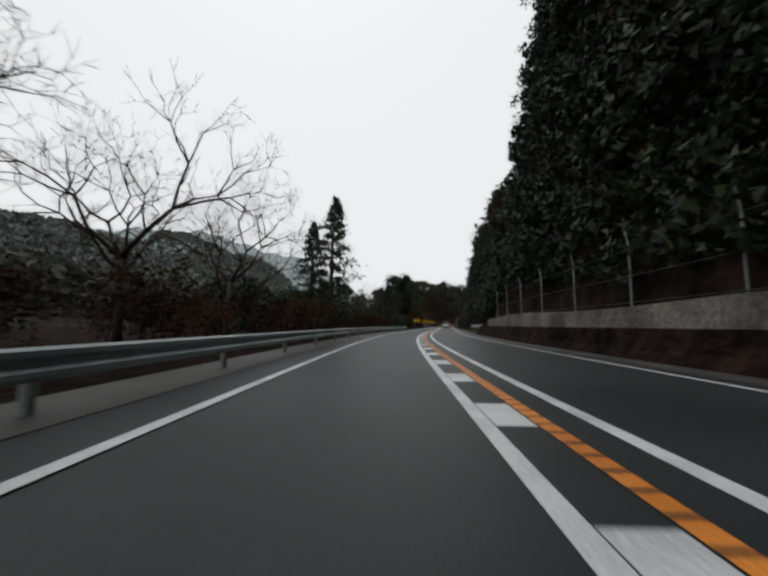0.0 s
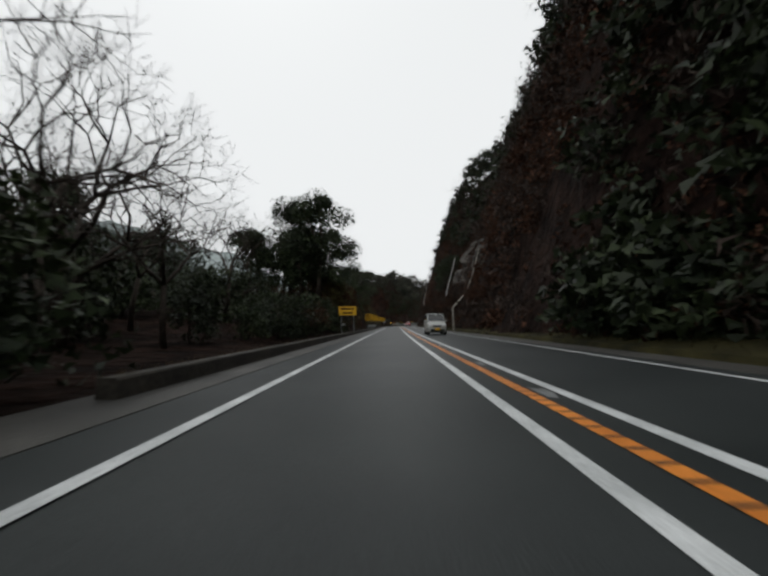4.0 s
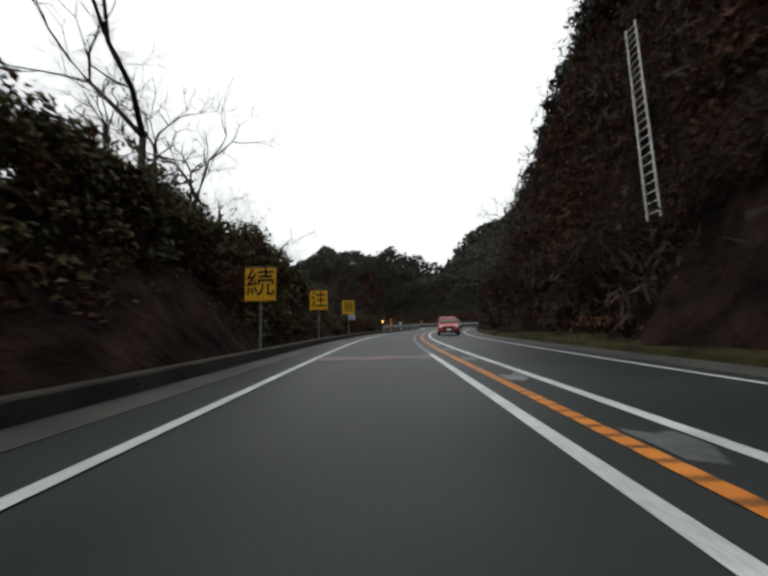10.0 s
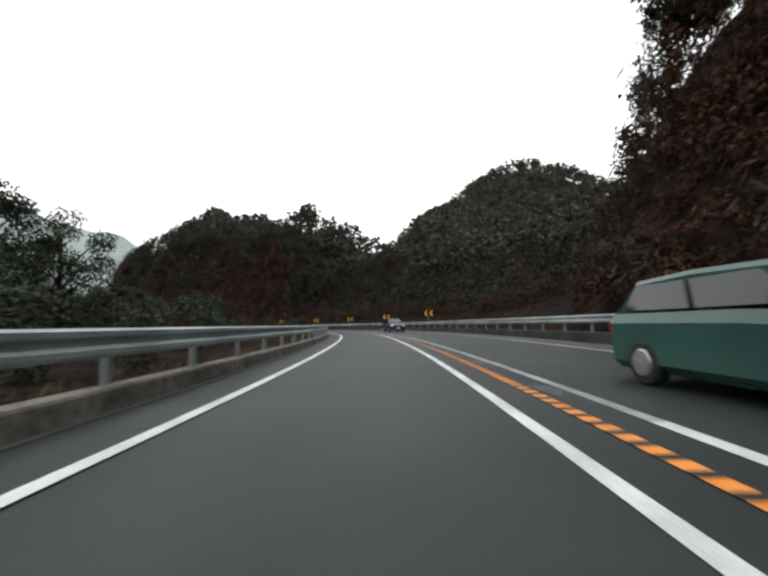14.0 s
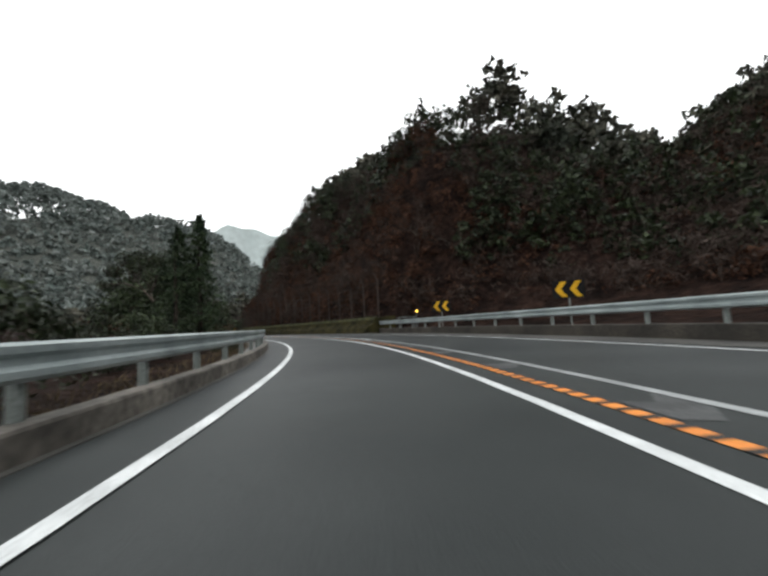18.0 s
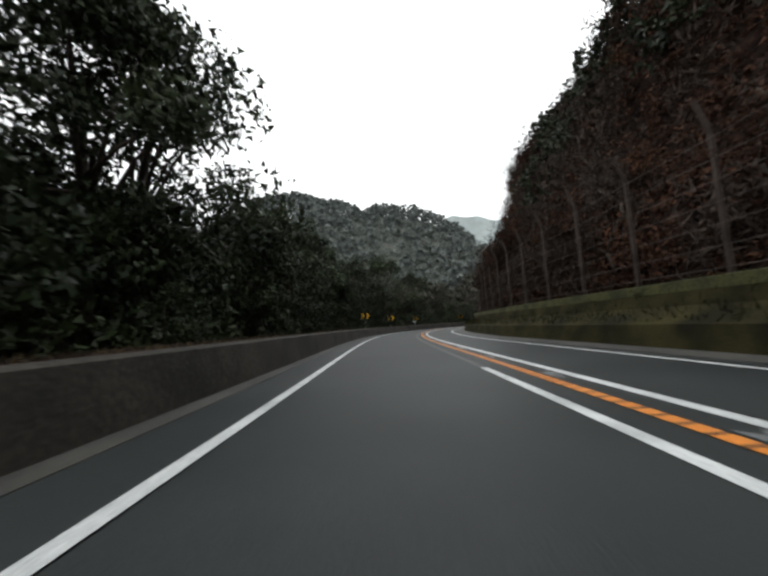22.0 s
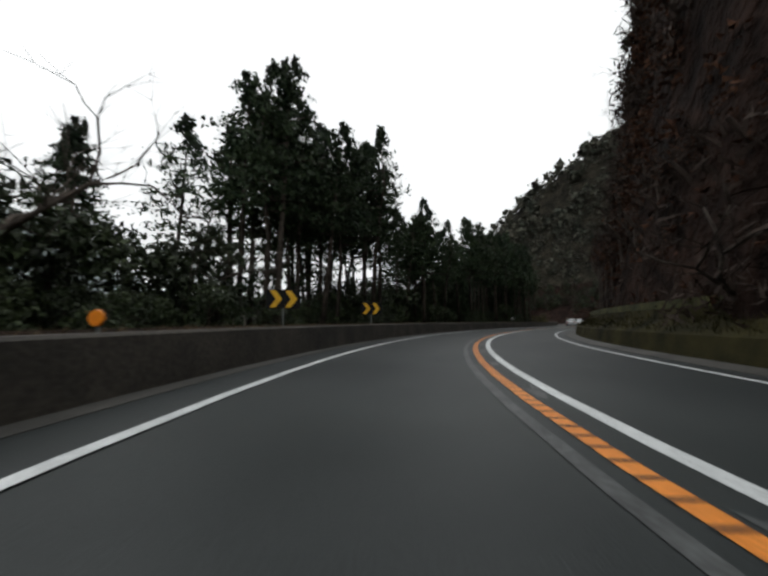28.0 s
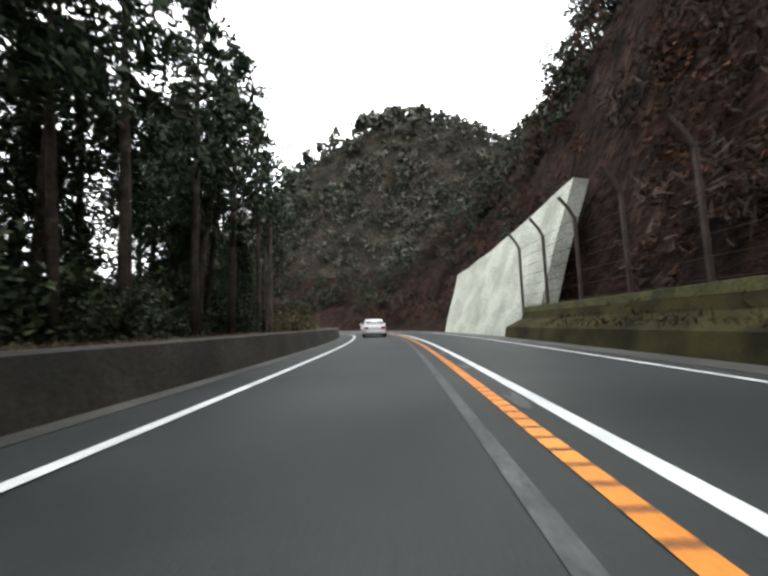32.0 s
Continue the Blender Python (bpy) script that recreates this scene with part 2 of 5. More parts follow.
def glow(name, colour, strength):
    m = bpy.data.materials.new(name)
    m.use_nodes = True
    b = m.node_tree.nodes["Principled BSDF"]
    b.inputs["Base Color"].default_value = (*colour, 1)
    b.inputs["Emission Color"].default_value, b.inputs["Emission Strength"].default_value = (*colour, 1), strength
    return m


ASPHALT = mat("wet_asphalt", (0.023, 0.027, 0.0272), (0.039, 0.044, 0.0438), 0.5, 3.0, 60, 0.25, spec=0.2, fine_mix=0.5)
SHOULDER = mat("worn_gutter_concrete", (0.035, 0.034, 0.031), (0.075, 0.072, 0.064), 0.6, 1.6, 25, 0.4)
WHITE = mat("road_paint_white", (0.50, 0.52, 0.52), (0.72, 0.74, 0.74), 0.5, 0.7, 40, 0.2, fine_mix=0.45)
GREYED = mat("greyed_white_paint", (0.20, 0.21, 0.21), (0.38, 0.40, 0.40), 0.5, 0.7, 35, 0.2, fine_mix=0.6)
WORN = mat("worn_white_paint", (0.06, 0.065, 0.067), (0.21, 0.22, 0.22), 0.5, 0.5, 30, 0.2, fine_mix=0.9)
ORANGE = mat("road_paint_orange", (0.62, 0.20, 0.03), (0.85, 0.30, 0.05), 0.5, 0.8, 40, 0.2, fine_mix=0.4)
RED = mat("faded_red_anti_skid", (0.10, 0.075, 0.07), (0.20, 0.14, 0.13), 0.6, 0.8, 35, 0.3)
CONCRETE = mat("weathered_concrete", (0.10, 0.095, 0.085), (0.26, 0.25, 0.22), 0.75, 1.4, 18, 0.5, fine_mix=0.6)
STAINED = mat("stained_wall_concrete", (0.05, 0.045, 0.038), (0.16, 0.145, 0.125), 0.8, 1.3, 8, 0.6, fine_mix=0.8)
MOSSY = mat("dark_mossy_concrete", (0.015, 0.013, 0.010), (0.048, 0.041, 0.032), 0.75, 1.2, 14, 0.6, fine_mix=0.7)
PALE = mat("pale_sprayed_concrete", (0.25, 0.26, 0.22), (0.40, 0.41, 0.36), 0.8, 2.2, 9, 0.5, spec=0.2, fine_mix=0.55)
SOIL = mat("leaf_litter_soil", (0.007, 0.0045, 0.0038), (0.026, 0.015, 0.0115), 0.95, 1.8, 1.6, 1.0, spec=0.05, fine_mix=1.0, depth=0.6)
GRASS = mat("wet_winter_grass", (0.013, 0.012, 0.006), (0.042, 0.037, 0.014), 0.9, 1.2, 30, 0.6, spec=0.1, island=0.4)
ROCK = mat("grey_cliff_rock", (0.026, 0.022, 0.019), (0.095, 0.086, 0.075), 0.8, 2.4, 5, 0.9, fine_mix=0.9)
STEEL = mat("galvanised_rail_steel", (0.20, 0.24, 0.24), (0.40, 0.45, 0.45), 0.42, 1.6, 20, 0.08, metal=0.35, spec=0.5, fine_mix=0.25)
POST = mat("rail_post_steel", (0.16, 0.18, 0.17), (0.30, 0.33, 0.32), 0.5, 0.8, 25, 0.1, metal=0.3)
RUST = mat("rusty_fence_steel", (0.024, 0.017, 0.014), (0.07, 0.05, 0.04), 0.7, 0.7, 20, 0.3, metal=0.2)
LADDER = mat("ladder_steel", (0.30, 0.30, 0.28), (0.48, 0.48, 0.45), 0.5, 0.7, 20, 0.1, metal=0.3)
YELLOW = mat("sign_yellow", (0.62, 0.33, 0.008), (0.78, 0.45, 0.015), 0.45, 0.6, 20, 0.05, fine_mix=0.2)
BLACK = mat("sign_black", (0.008, 0.008, 0.008), (0.016, 0.016, 0.016), 0.7, 0.4, 20, 0.05, spec=0.1)
BLUEINK = mat("sign_blue", (0.05, 0.09, 0.28), (0.08, 0.13, 0.36), 0.5, 0.4, 20, 0.05)
SIGNWHITE = mat("sign_white", (0.55, 0.57, 0.58), (0.75, 0.77, 0.78), 0.45, 0.4, 20, 0.05)
BARK = mat("wet_bark", (0.030, 0.024, 0.020), (0.085, 0.070, 0.058), 0.85, 0.6, 9, 0.8, spec=0.12, each=0.3)
PALEBARK = mat("pale_bark", (0.20, 0.18, 0.15), (0.42, 0.39, 0.34), 0.8, 0.5, 8, 0.6)
TWIG = mat("bare_twigs", (0.026, 0.019, 0.016), (0.068, 0.052, 0.044), 0.9, 0.8, 9, 0.2, spec=0.06, each=0.35)
LEAF = mat("evergreen_leaves", (0.012, 0.020, 0.009), (0.040, 0.054, 0.022), 0.55, 1.4, 8, 0.0, spec=0.22, each=0.35, island=0.5)
NEEDLE = mat("conifer_needles", (0.016, 0.030, 0.016), (0.045, 0.065, 0.030), 0.65, 1.6, 8, 0.0, spec=0.15, each=0.3, island=0.5)
BROWN = mat("dead_brown_leaves", (0.028, 0.014, 0.010), (0.085, 0.043, 0.027), 0.85, 1.6, 8, 0.0, spec=0.06, each=0.35, island=0.5)
OLIVE = mat("olive_scrub_leaves", (0.045, 0.042, 0.014), (0.13, 0.11, 0.03), 0.7, 1.6, 8, 0.0, each=0.3, island=0.5)
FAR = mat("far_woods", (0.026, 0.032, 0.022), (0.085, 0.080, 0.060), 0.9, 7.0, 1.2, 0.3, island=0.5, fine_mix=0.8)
# far western hills: mist haze is put into the woods' base colour
HAZYWOODS = mat("hazed_winter_woods", (0.080, 0.100, 0.092), (0.165, 0.182, 0.170), 0.95, 9.0, 0.8, 0.3, island=0.22, fine_mix=0.7)
WOODFLOOR = mat("wooded_hill_floor", (0.010, 0.010, 0.008), (0.034, 0.030, 0.022), 0.95, 5.0, 0.9, 1.0, spec=0.05, fine_mix=0.9, depth=1.0)
# the floor under those woods, lightened by the same haze
HAZYFLOOR = mat("hazed_wooded_hill_floor", (0.04, 0.047, 0.04), (0.09, 0.095, 0.082), 0.95, 6.0, 0.9, 1.0, fine_mix=0.9, depth=1.0)
MOSS = mat("mossy_coping", (0.026, 0.030, 0.010), (0.080, 0.080, 0.026), 0.9, 0.8, 16, 0.6, fine_mix=0.8)
STRAW = mat("dead_straw_grass", (0.045, 0.032, 0.018), (0.12, 0.085, 0.045), 0.9, 1.0, 20, 0.3, island=0.4)
FAINT = mat("nearly_gone_paint", (0.034, 0.036, 0.037), (0.085, 0.09, 0.09), 0.5, 0.5, 20, 0.2, fine_mix=0.9)


# ---- mesh helpers ----
def linked(name, data, material, parent=None, label=""):
    data.materials.append(material)
    ob = new(name, data)
    if parent is not None:
        ob.parent = parent
    if label:
        ob["label"] = label
    return ob


def poly(name, verts, faces, material, parent=None, label="", smooth=False):
    me = bpy.data.meshes.new(name)
    me.from_pydata([tuple(v) for v in verts], [], faces)
    if smooth:
        me.polygons.foreach_set("use_smooth", [True] * len(me.polygons))
    me.update()
    return linked(name, me, material, parent, label)


def part(name, bm, material, parent=None, label=""):
    me = bpy.data.meshes.new(name)
    bmesh.ops.recalc_face_normals(bm, faces=bm.faces)
    bm.to_mesh(me)
    bm.free()
    return linked(name, me, material, parent, label)


def leaf_mesh(name, v):
    """A mesh of loose three-cornered leaves from an array of corners, three in a row each."""
    n = len(v) // 3
    me = bpy.data.meshes.new(name)
    me.vertices.add(3 * n)
    me.vertices.foreach_set("co", np.ascontiguousarray(v, dtype=np.float32).ravel())
    me.loops.add(3 * n)
    me.loops.foreach_set("vertex_index", np.arange(3 * n, dtype=np.int32))
    me.polygons.add(n)
    me.polygons.foreach_set("loop_start", np.arange(0, 3 * n, 3, dtype=np.int32))
    me.update(calc_edges=True)
    return me


def leaves(rng, centre, size, slim=0.6, hang=0.0):
    """Pointed leaves round the centres, turned at random. hang: how far they point down."""
    n = len(centre)
    a = rng.normal(size=(n, 3))
    a[:, 2] -= hang
    a /= np.linalg.norm(a, axis=1)[:, None]
    b = np.cross(a, rng.normal(size=(n, 3)))
    b /= np.linalg.norm(b, axis=1)[:, None] + 1e-9
    k = (size * rng.uniform(0.6, 1.3, n))[:, None]
    skew = rng.uniform(-0.5, 0.5, n)[:, None]
    return np.stack([centre - a * k * (0.7 + skew) - b * k * slim, centre - a * k * (0.7 - skew) + b * k * slim, centre + a * k], 1).reshape(-1, 3)


def strip_faces(rows, cols, closed):
    f = []
    for i in range(rows - 1):
        for j in range(cols if closed else cols - 1):
            k = (j + 1) % cols
            f.append((i * cols + j, i * cols + k, (i + 1) * cols + k, (i + 1) * cols + j))
    if closed:
        f += [tuple(range(cols))[::-1], tuple((rows - 1) * cols + j for j in range(cols))]
    return f


def along(name, s0, s1, profile, material, parent=None, label="", step=2.0, closed=True, smooth=False):
    """A cross-section of (u, z), or a function that gives it at s, drawn along the road from s0 to s1."""
    n = max(2, int(round((s1 - s0) / step)) + 1)
    verts, cols = [], 0
    for s in np.linspace(s0, s1, n):
        section = profile(s) if callable(profile) else profile
        cols = len(section)
        verts += [at(s, u, z) for u, z in section]
    return poly(name, verts, strip_faces(n, cols, closed), material, parent, label, smooth)


def tube(verts, faces, pts, radii, sides=5):
    """Adds a tube through the points to the lists."""
    base = len(verts)
    pts = [Vector(p) for p in pts]
    for i, p in enumerate(pts):
        d = (pts[min(i + 1, len(pts) - 1)] - pts[max(i - 1, 0)]).normalized()
        a = d.orthogonal().normalized()
        b = d.cross(a)
        for k in range(sides):
            w = 2 * math.pi * k / sides
            verts.append(p + (a * math.cos(w) + b * math.sin(w)) * radii[i])
    for i in range(len(pts) - 1):
        for k in range(sides):
            j = (k + 1) % sides
            faces.append((base + i * sides + k, base + i * sides + j, base + (i + 1) * sides + j, base + (i + 1) * sides + k))
    faces.append(tuple(base + k for k in range(sides))[::-1])
    faces.append(tuple(base + (len(pts) - 1) * sides + k for k in range(sides)))


def box(bm, x0, x1, y0, y1, z0, z1, bevel=0.0):
    g = bmesh.ops.create_cube(bm, size=1)
    m = Matrix.Translation(((x0 + x1) / 2, (y0 + y1) / 2, (z0 + z1) / 2)) @ Matrix.Diagonal((x1 - x0, y1 - y0, z1 - z0, 1))
    bmesh.ops.transform(bm, matrix=m, verts=g["verts"])
    if bevel:
        edges = {e for v in g["verts"] for e in v.link_edges}
        bmesh.ops.bevel(bm, geom=list(edges), offset=bevel, segments=1, affect="EDGES")
    return bm


def thing(name, label, category, m, group=""):
    ob = new(name)
    ob.empty_display_size = 0.3
    ob.matrix_basis = m
    return tagged(ob, label, category, group)


# ---- the land: one sheet to the horizon ----
def spread(lo, hi, step):
    """Grid lines: close together from lo to hi, wider and wider outside."""
    inner = np.arange(lo, hi + step, step)
    outer = step * np.cumsum(1.16 ** np.arange(1, 40))
    return np.concatenate([lo - outer[::-1], inner, inner[-1] + outer])


gx, gy = spread(PX.min() - 90, PX.max() + 90, 2.6), spread(PY.min() - 60, PY.max() + 100, 2.6)
mx, my = np.meshgrid(gx, gy)
fx, fy = mx.ravel(), my.ravel()
gs, gu = nearest(fx, fy)
gz = height(gs, gu, fx, fy)
wide = np.clip((np.abs(gu) - 14) / 14, 0, 1).reshape(mx.shape)
gz = gz.reshape(mx.shape)
for i in range(10):
    q = gz.copy()
    q[1:-1, 1:-1] = (gz[:-2, 1:-1] + gz[2:, 1:-1] + gz[1:-1, :-2] + gz[1:-1, 2:]) / 4
    gz = gz + (q - gz) * wide
gz = gz.ravel()
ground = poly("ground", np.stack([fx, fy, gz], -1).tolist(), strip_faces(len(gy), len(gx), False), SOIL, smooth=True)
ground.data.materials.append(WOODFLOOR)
ground.data.materials.append(HAZYFLOOR)
cols, rows_n = len(gx) - 1, len(gy) - 1
away = np.abs(gu).reshape(mx.shape)[:-1, :-1].ravel()
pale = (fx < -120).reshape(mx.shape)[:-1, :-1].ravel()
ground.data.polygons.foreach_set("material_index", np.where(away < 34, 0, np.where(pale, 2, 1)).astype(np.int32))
tagged(ground, "brown leaf-littered hillsides and valley floor", "ground", kind="structure")

# the misty ridges that close the valley, far away: haze by pale colour and glow
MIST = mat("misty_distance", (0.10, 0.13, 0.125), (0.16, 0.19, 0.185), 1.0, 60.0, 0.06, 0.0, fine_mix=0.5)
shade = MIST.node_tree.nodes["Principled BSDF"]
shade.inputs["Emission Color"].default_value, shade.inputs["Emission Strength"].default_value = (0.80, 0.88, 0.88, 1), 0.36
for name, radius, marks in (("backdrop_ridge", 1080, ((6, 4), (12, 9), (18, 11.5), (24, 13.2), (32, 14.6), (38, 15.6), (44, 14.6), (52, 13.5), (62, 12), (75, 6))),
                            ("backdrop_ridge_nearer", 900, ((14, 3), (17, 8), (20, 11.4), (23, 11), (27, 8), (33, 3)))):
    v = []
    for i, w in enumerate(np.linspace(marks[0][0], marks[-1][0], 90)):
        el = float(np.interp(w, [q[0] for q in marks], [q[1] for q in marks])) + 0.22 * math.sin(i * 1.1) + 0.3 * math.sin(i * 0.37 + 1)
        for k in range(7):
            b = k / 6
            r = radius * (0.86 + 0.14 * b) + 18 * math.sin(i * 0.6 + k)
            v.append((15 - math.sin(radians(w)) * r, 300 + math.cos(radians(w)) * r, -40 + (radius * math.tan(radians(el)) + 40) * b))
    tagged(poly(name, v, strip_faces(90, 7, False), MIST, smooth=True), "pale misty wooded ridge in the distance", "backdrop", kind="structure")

# ---- the road ----
A, B = -50.0, S_END - 4


def edge_r(s):
    return float(line_u(LINE_E, s))


road = along("road", A, B, lambda s: [(-2.5, -0.3), (-2.5, -0.01), (2.1, 0.0), (edge_r(s) + 0.55, -0.01), (edge_r(s) + 0.55, -0.3)], ASPHALT, step=2)
tagged(road, "wet dark grey asphalt two-lane road", "road", kind="structure")


def paint(name, tab, s0, s1, width, material, label, z=0.006):
    ob = along(name, s0, s1, lambda s: [(float(line_u(tab, s)) - width / 2, z), (float(line_u(tab, s)) + width / 2, z)], material, closed=False)
    return tagged(ob, label, "road marking", kind="structure")


paint("road_marking_edge_near", LINE_L, A, B, 0.15, WHITE, "white painted edge line on wet asphalt")
paint("road_marking_edge_far", LINE_E, A, B, 0.13, WHITE, "white painted edge line on wet asphalt")
paint("road_marking_centre_near", LINE_C, A, station(10.7), 0.15, WHITE, "white painted centre line on wet asphalt")
paint("road_marking_centre_worn", LINE_C, station(10.7), station(13.2), 0.13, WORN, "worn white centre line on wet asphalt")
paint("road_marking_centre_bend", LINE_C, station(13.2), station(22.5), 0.14, WHITE, "white painted centre line on wet asphalt")
paint("road_marking_centre_faded", LINE_C, station(22.5), B, 0.13, FAINT, "faded white centre line on wet asphalt")
paint("road_marking_centre_far", LINE_R, A, station(14.2), 0.16, WHITE, "white painted centre line on wet asphalt")
paint("road_marking_centre_far_bend", LINE_R, station(14.2), station(19.4), 0.15, GREYED, "greyed white centre line on wet asphalt")
paint("road_marking_centre_far_end", LINE_R, station(19.4), B, 0.16, WHITE, "white painted centre line on wet asphalt")
paint("road_marking_orange", LINE_O, A, B, 0.16, ORANGE, "orange no-passing line down the road's middle", 0.007)


def patch(name, s0, s1, u0, u1, material, z=0.005):
    pts = [at(s0, u0, z), at(s0, u1, z), at(s1, u1, z), at(s1, u0, z)]
    return pts


# rumble grooves across the orange line
v, f = [], []
for i, s in enumerate(np.arange(A, B, 0.27)):
    o = float(line_u(LINE_O, s))
    gap = 0.10 if station(14) < s < station(20.5) else 0.045
    pts = patch("", s, s + gap, o - 0.09, o + 0.09, None, 0.0105)
    f.append(tuple(range(len(v), len(v) + 4)))
    v += pts
grooves = tagged(poly("rumble_grooves", v, f, ASPHALT), "dark rumble grooves cut across the orange line", "road marking", kind="stuff")

# white blocks and worn patches between the centre lines
blocks = thing("block_marking", "row of white painted blocks beside the centre line", "road marking", Matrix.Identity(4))
blocks["kind"] = "structure"
for s in np.arange(-20, station(3.3), 2.6):
    c, o = float(line_u(LINE_C, s)), float(line_u(LINE_O, s))
    poly("block", patch("", s, s + 0.95, c + 0.09, o - 0.10, None), [(0, 1, 2, 3)], WHITE, blocks)
worn = thing("worn_arrow_marking", "worn whitish patches between the centre lines", "road marking", Matrix.Identity(4))
worn["kind"] = "structure"
for s in np.arange(station(3.4), B, 3.4):
    r, o = float(line_u(LINE_R, s)), float(line_u(LINE_O, s))
    if r - o > 0.3:
        a, b = o + 0.14, r - 0.12
        c = (a + b) / 2
        poly("worn_patch", [at(s + 0.1, a, 0.005), at(s, c, 0.005), at(s + 0.35, b, 0.005), at(s + 0.9 + 0.2 * math.sin(s), b, 0.005), at(s + 0.65, c, 0.005), at(s + 0.8, a, 0.005)],
             [(0, 1, 2, 3, 4, 5)], FAINT if station(14) < s < station(19) or s > station(23) else WORN, worn)
for t, d, w, material in ((9.0, 11.5, 1.1, WORN), (10.0, 9.8, 1.1, RED), (11.0, 8.8, 0.35, WORN)):
    s = station(t) + d
    band = poly("road_marking_band", patch("", s, s + w, -1.5, float(line_u(LINE_C, s)) - 0.1, None), [(0, 1, 2, 3)], material)
    tagged(band, "faded slow-down band painted across the lane", "road marking", kind="structure")

# ---- gutters, kerbs and low walls ----
g1 = along("pavement_gutter_near", A, B, [(-3.7, -0.3), (-3.7, 0.02), (-2.5, 0.0), (-2.5, -0.3)], SHOULDER)
tagged(g1, "grimy concrete gutter along the road", "gutter", kind="structure")
g2 = along("pavement_gutter_far", A, B, lambda s: [(edge_r(s) + 0.55, -0.3), (edge_r(s) + 0.55, 0.0), (edge_r(s) + 1.5, 0.03), (edge_r(s) + 1.5, -0.3)], SHOULDER)
tagged(g2, "grimy concrete gutter along the road", "gutter", kind="structure")


def kerb(s0, s1, u, w, h, label="mossy concrete kerb along the road", material=CONCRETE):
    ob = along("kerb", s0, s1, [(u - w / 2, -0.2), (u - w / 2 + 0.02, h - 0.02), (u - w / 2 + 0.04, h), (u + w / 2 - 0.04, h), (u + w / 2 - 0.02, h - 0.03), (u + w / 2, -0.2)], material)
    return tagged(ob, label, "kerb", kind="structure")


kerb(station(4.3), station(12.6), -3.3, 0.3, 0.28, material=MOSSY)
kerb(station(12.6), station(20.6), -2.75, 0.34, 0.26, "grimy concrete kerb under a guardrail", STAINED)
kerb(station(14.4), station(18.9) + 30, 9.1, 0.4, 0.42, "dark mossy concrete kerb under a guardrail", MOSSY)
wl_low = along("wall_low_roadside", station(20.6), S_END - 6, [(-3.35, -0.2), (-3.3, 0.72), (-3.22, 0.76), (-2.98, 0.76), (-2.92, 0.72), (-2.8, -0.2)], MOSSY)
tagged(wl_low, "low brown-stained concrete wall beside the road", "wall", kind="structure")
wl_top = along("ground_ledge", station(20.6), S_END - 6, [(-5.6, -0.2), (-5.6, 0.75), (-3.4, 0.68), (-3.4, -0.2)], SOIL)
tagged(wl_top, "leaf-covered earth ledge behind a low wall", "ground", kind="structure")
# the tall retaining wall at the start
wall_a = along("wall_retaining", -45, station(2.05), lambda s: [(7.1, -0.2), (7.25, 1.5 + 0.08 * math.sin(s / 3)), (7.6, 1.55 + 0.08 * math.sin(s / 3)), (7.6, -0.2)], STAINED)
tagged(wall_a, "stained grey concrete retaining wall below the forest", "wall", kind="structure")
dark_bank = along("ground_bank_dark", -45, station(2.3), lambda s: [(edge_r(s) + 1.0, -0.2), (edge_r(s) + 1.3, 0.3), (7.0, 0.85), (7.2, 0.85), (7.2, -0.2)], SOIL)
tagged(dark_bank, "dark earth bank below a retaining wall", "bank", kind="structure")
# banks under the rockfall fences
bank = along("ground_bank", station(20) + 4, station(32) + 19, lambda s: [(edge_r(s) + 1.2, -0.2), (edge_r(s) + 1.35, 0.55), (edge_r(s) + 2.2, 0.95), (edge_r(s) + 2.35, 1.45), (edge_r(s) + 4.6, 1.6), (edge_r(s) + 4.6, -0.3)], GRASS, step=1.0)
tagged(bank, "stepped grassy bank below a rockfall fence", "bank", kind="structure")
ledge = along("kerb_bank_top", station(20) + 4, station(32) + 19, lambda s: [(edge_r(s) + 2.3, 1.3), (edge_r(s) + 2.3, 1.56), (edge_r(s) + 2.62, 1.6), (edge_r(s) + 2.62, 1.3)], MOSS)
tagged(ledge, "mossy concrete coping on top of a bank", "kerb", kind="structure")
verge = along("ground_verge", station(1.2), station(14.4), lambda s: [(edge_r(s) + 1.3, -0.2), (edge_r(s) + 1.45, 0.18), (edge_r(s) + 2.6, 0.42), (edge_r(s) + 4.2, 0.5), (edge_r(s) + 4.2, -0.3)], GRASS, step=1.0)
tagged(verge, "strip of wet winter grass beside the road", "verge", kind="structure")


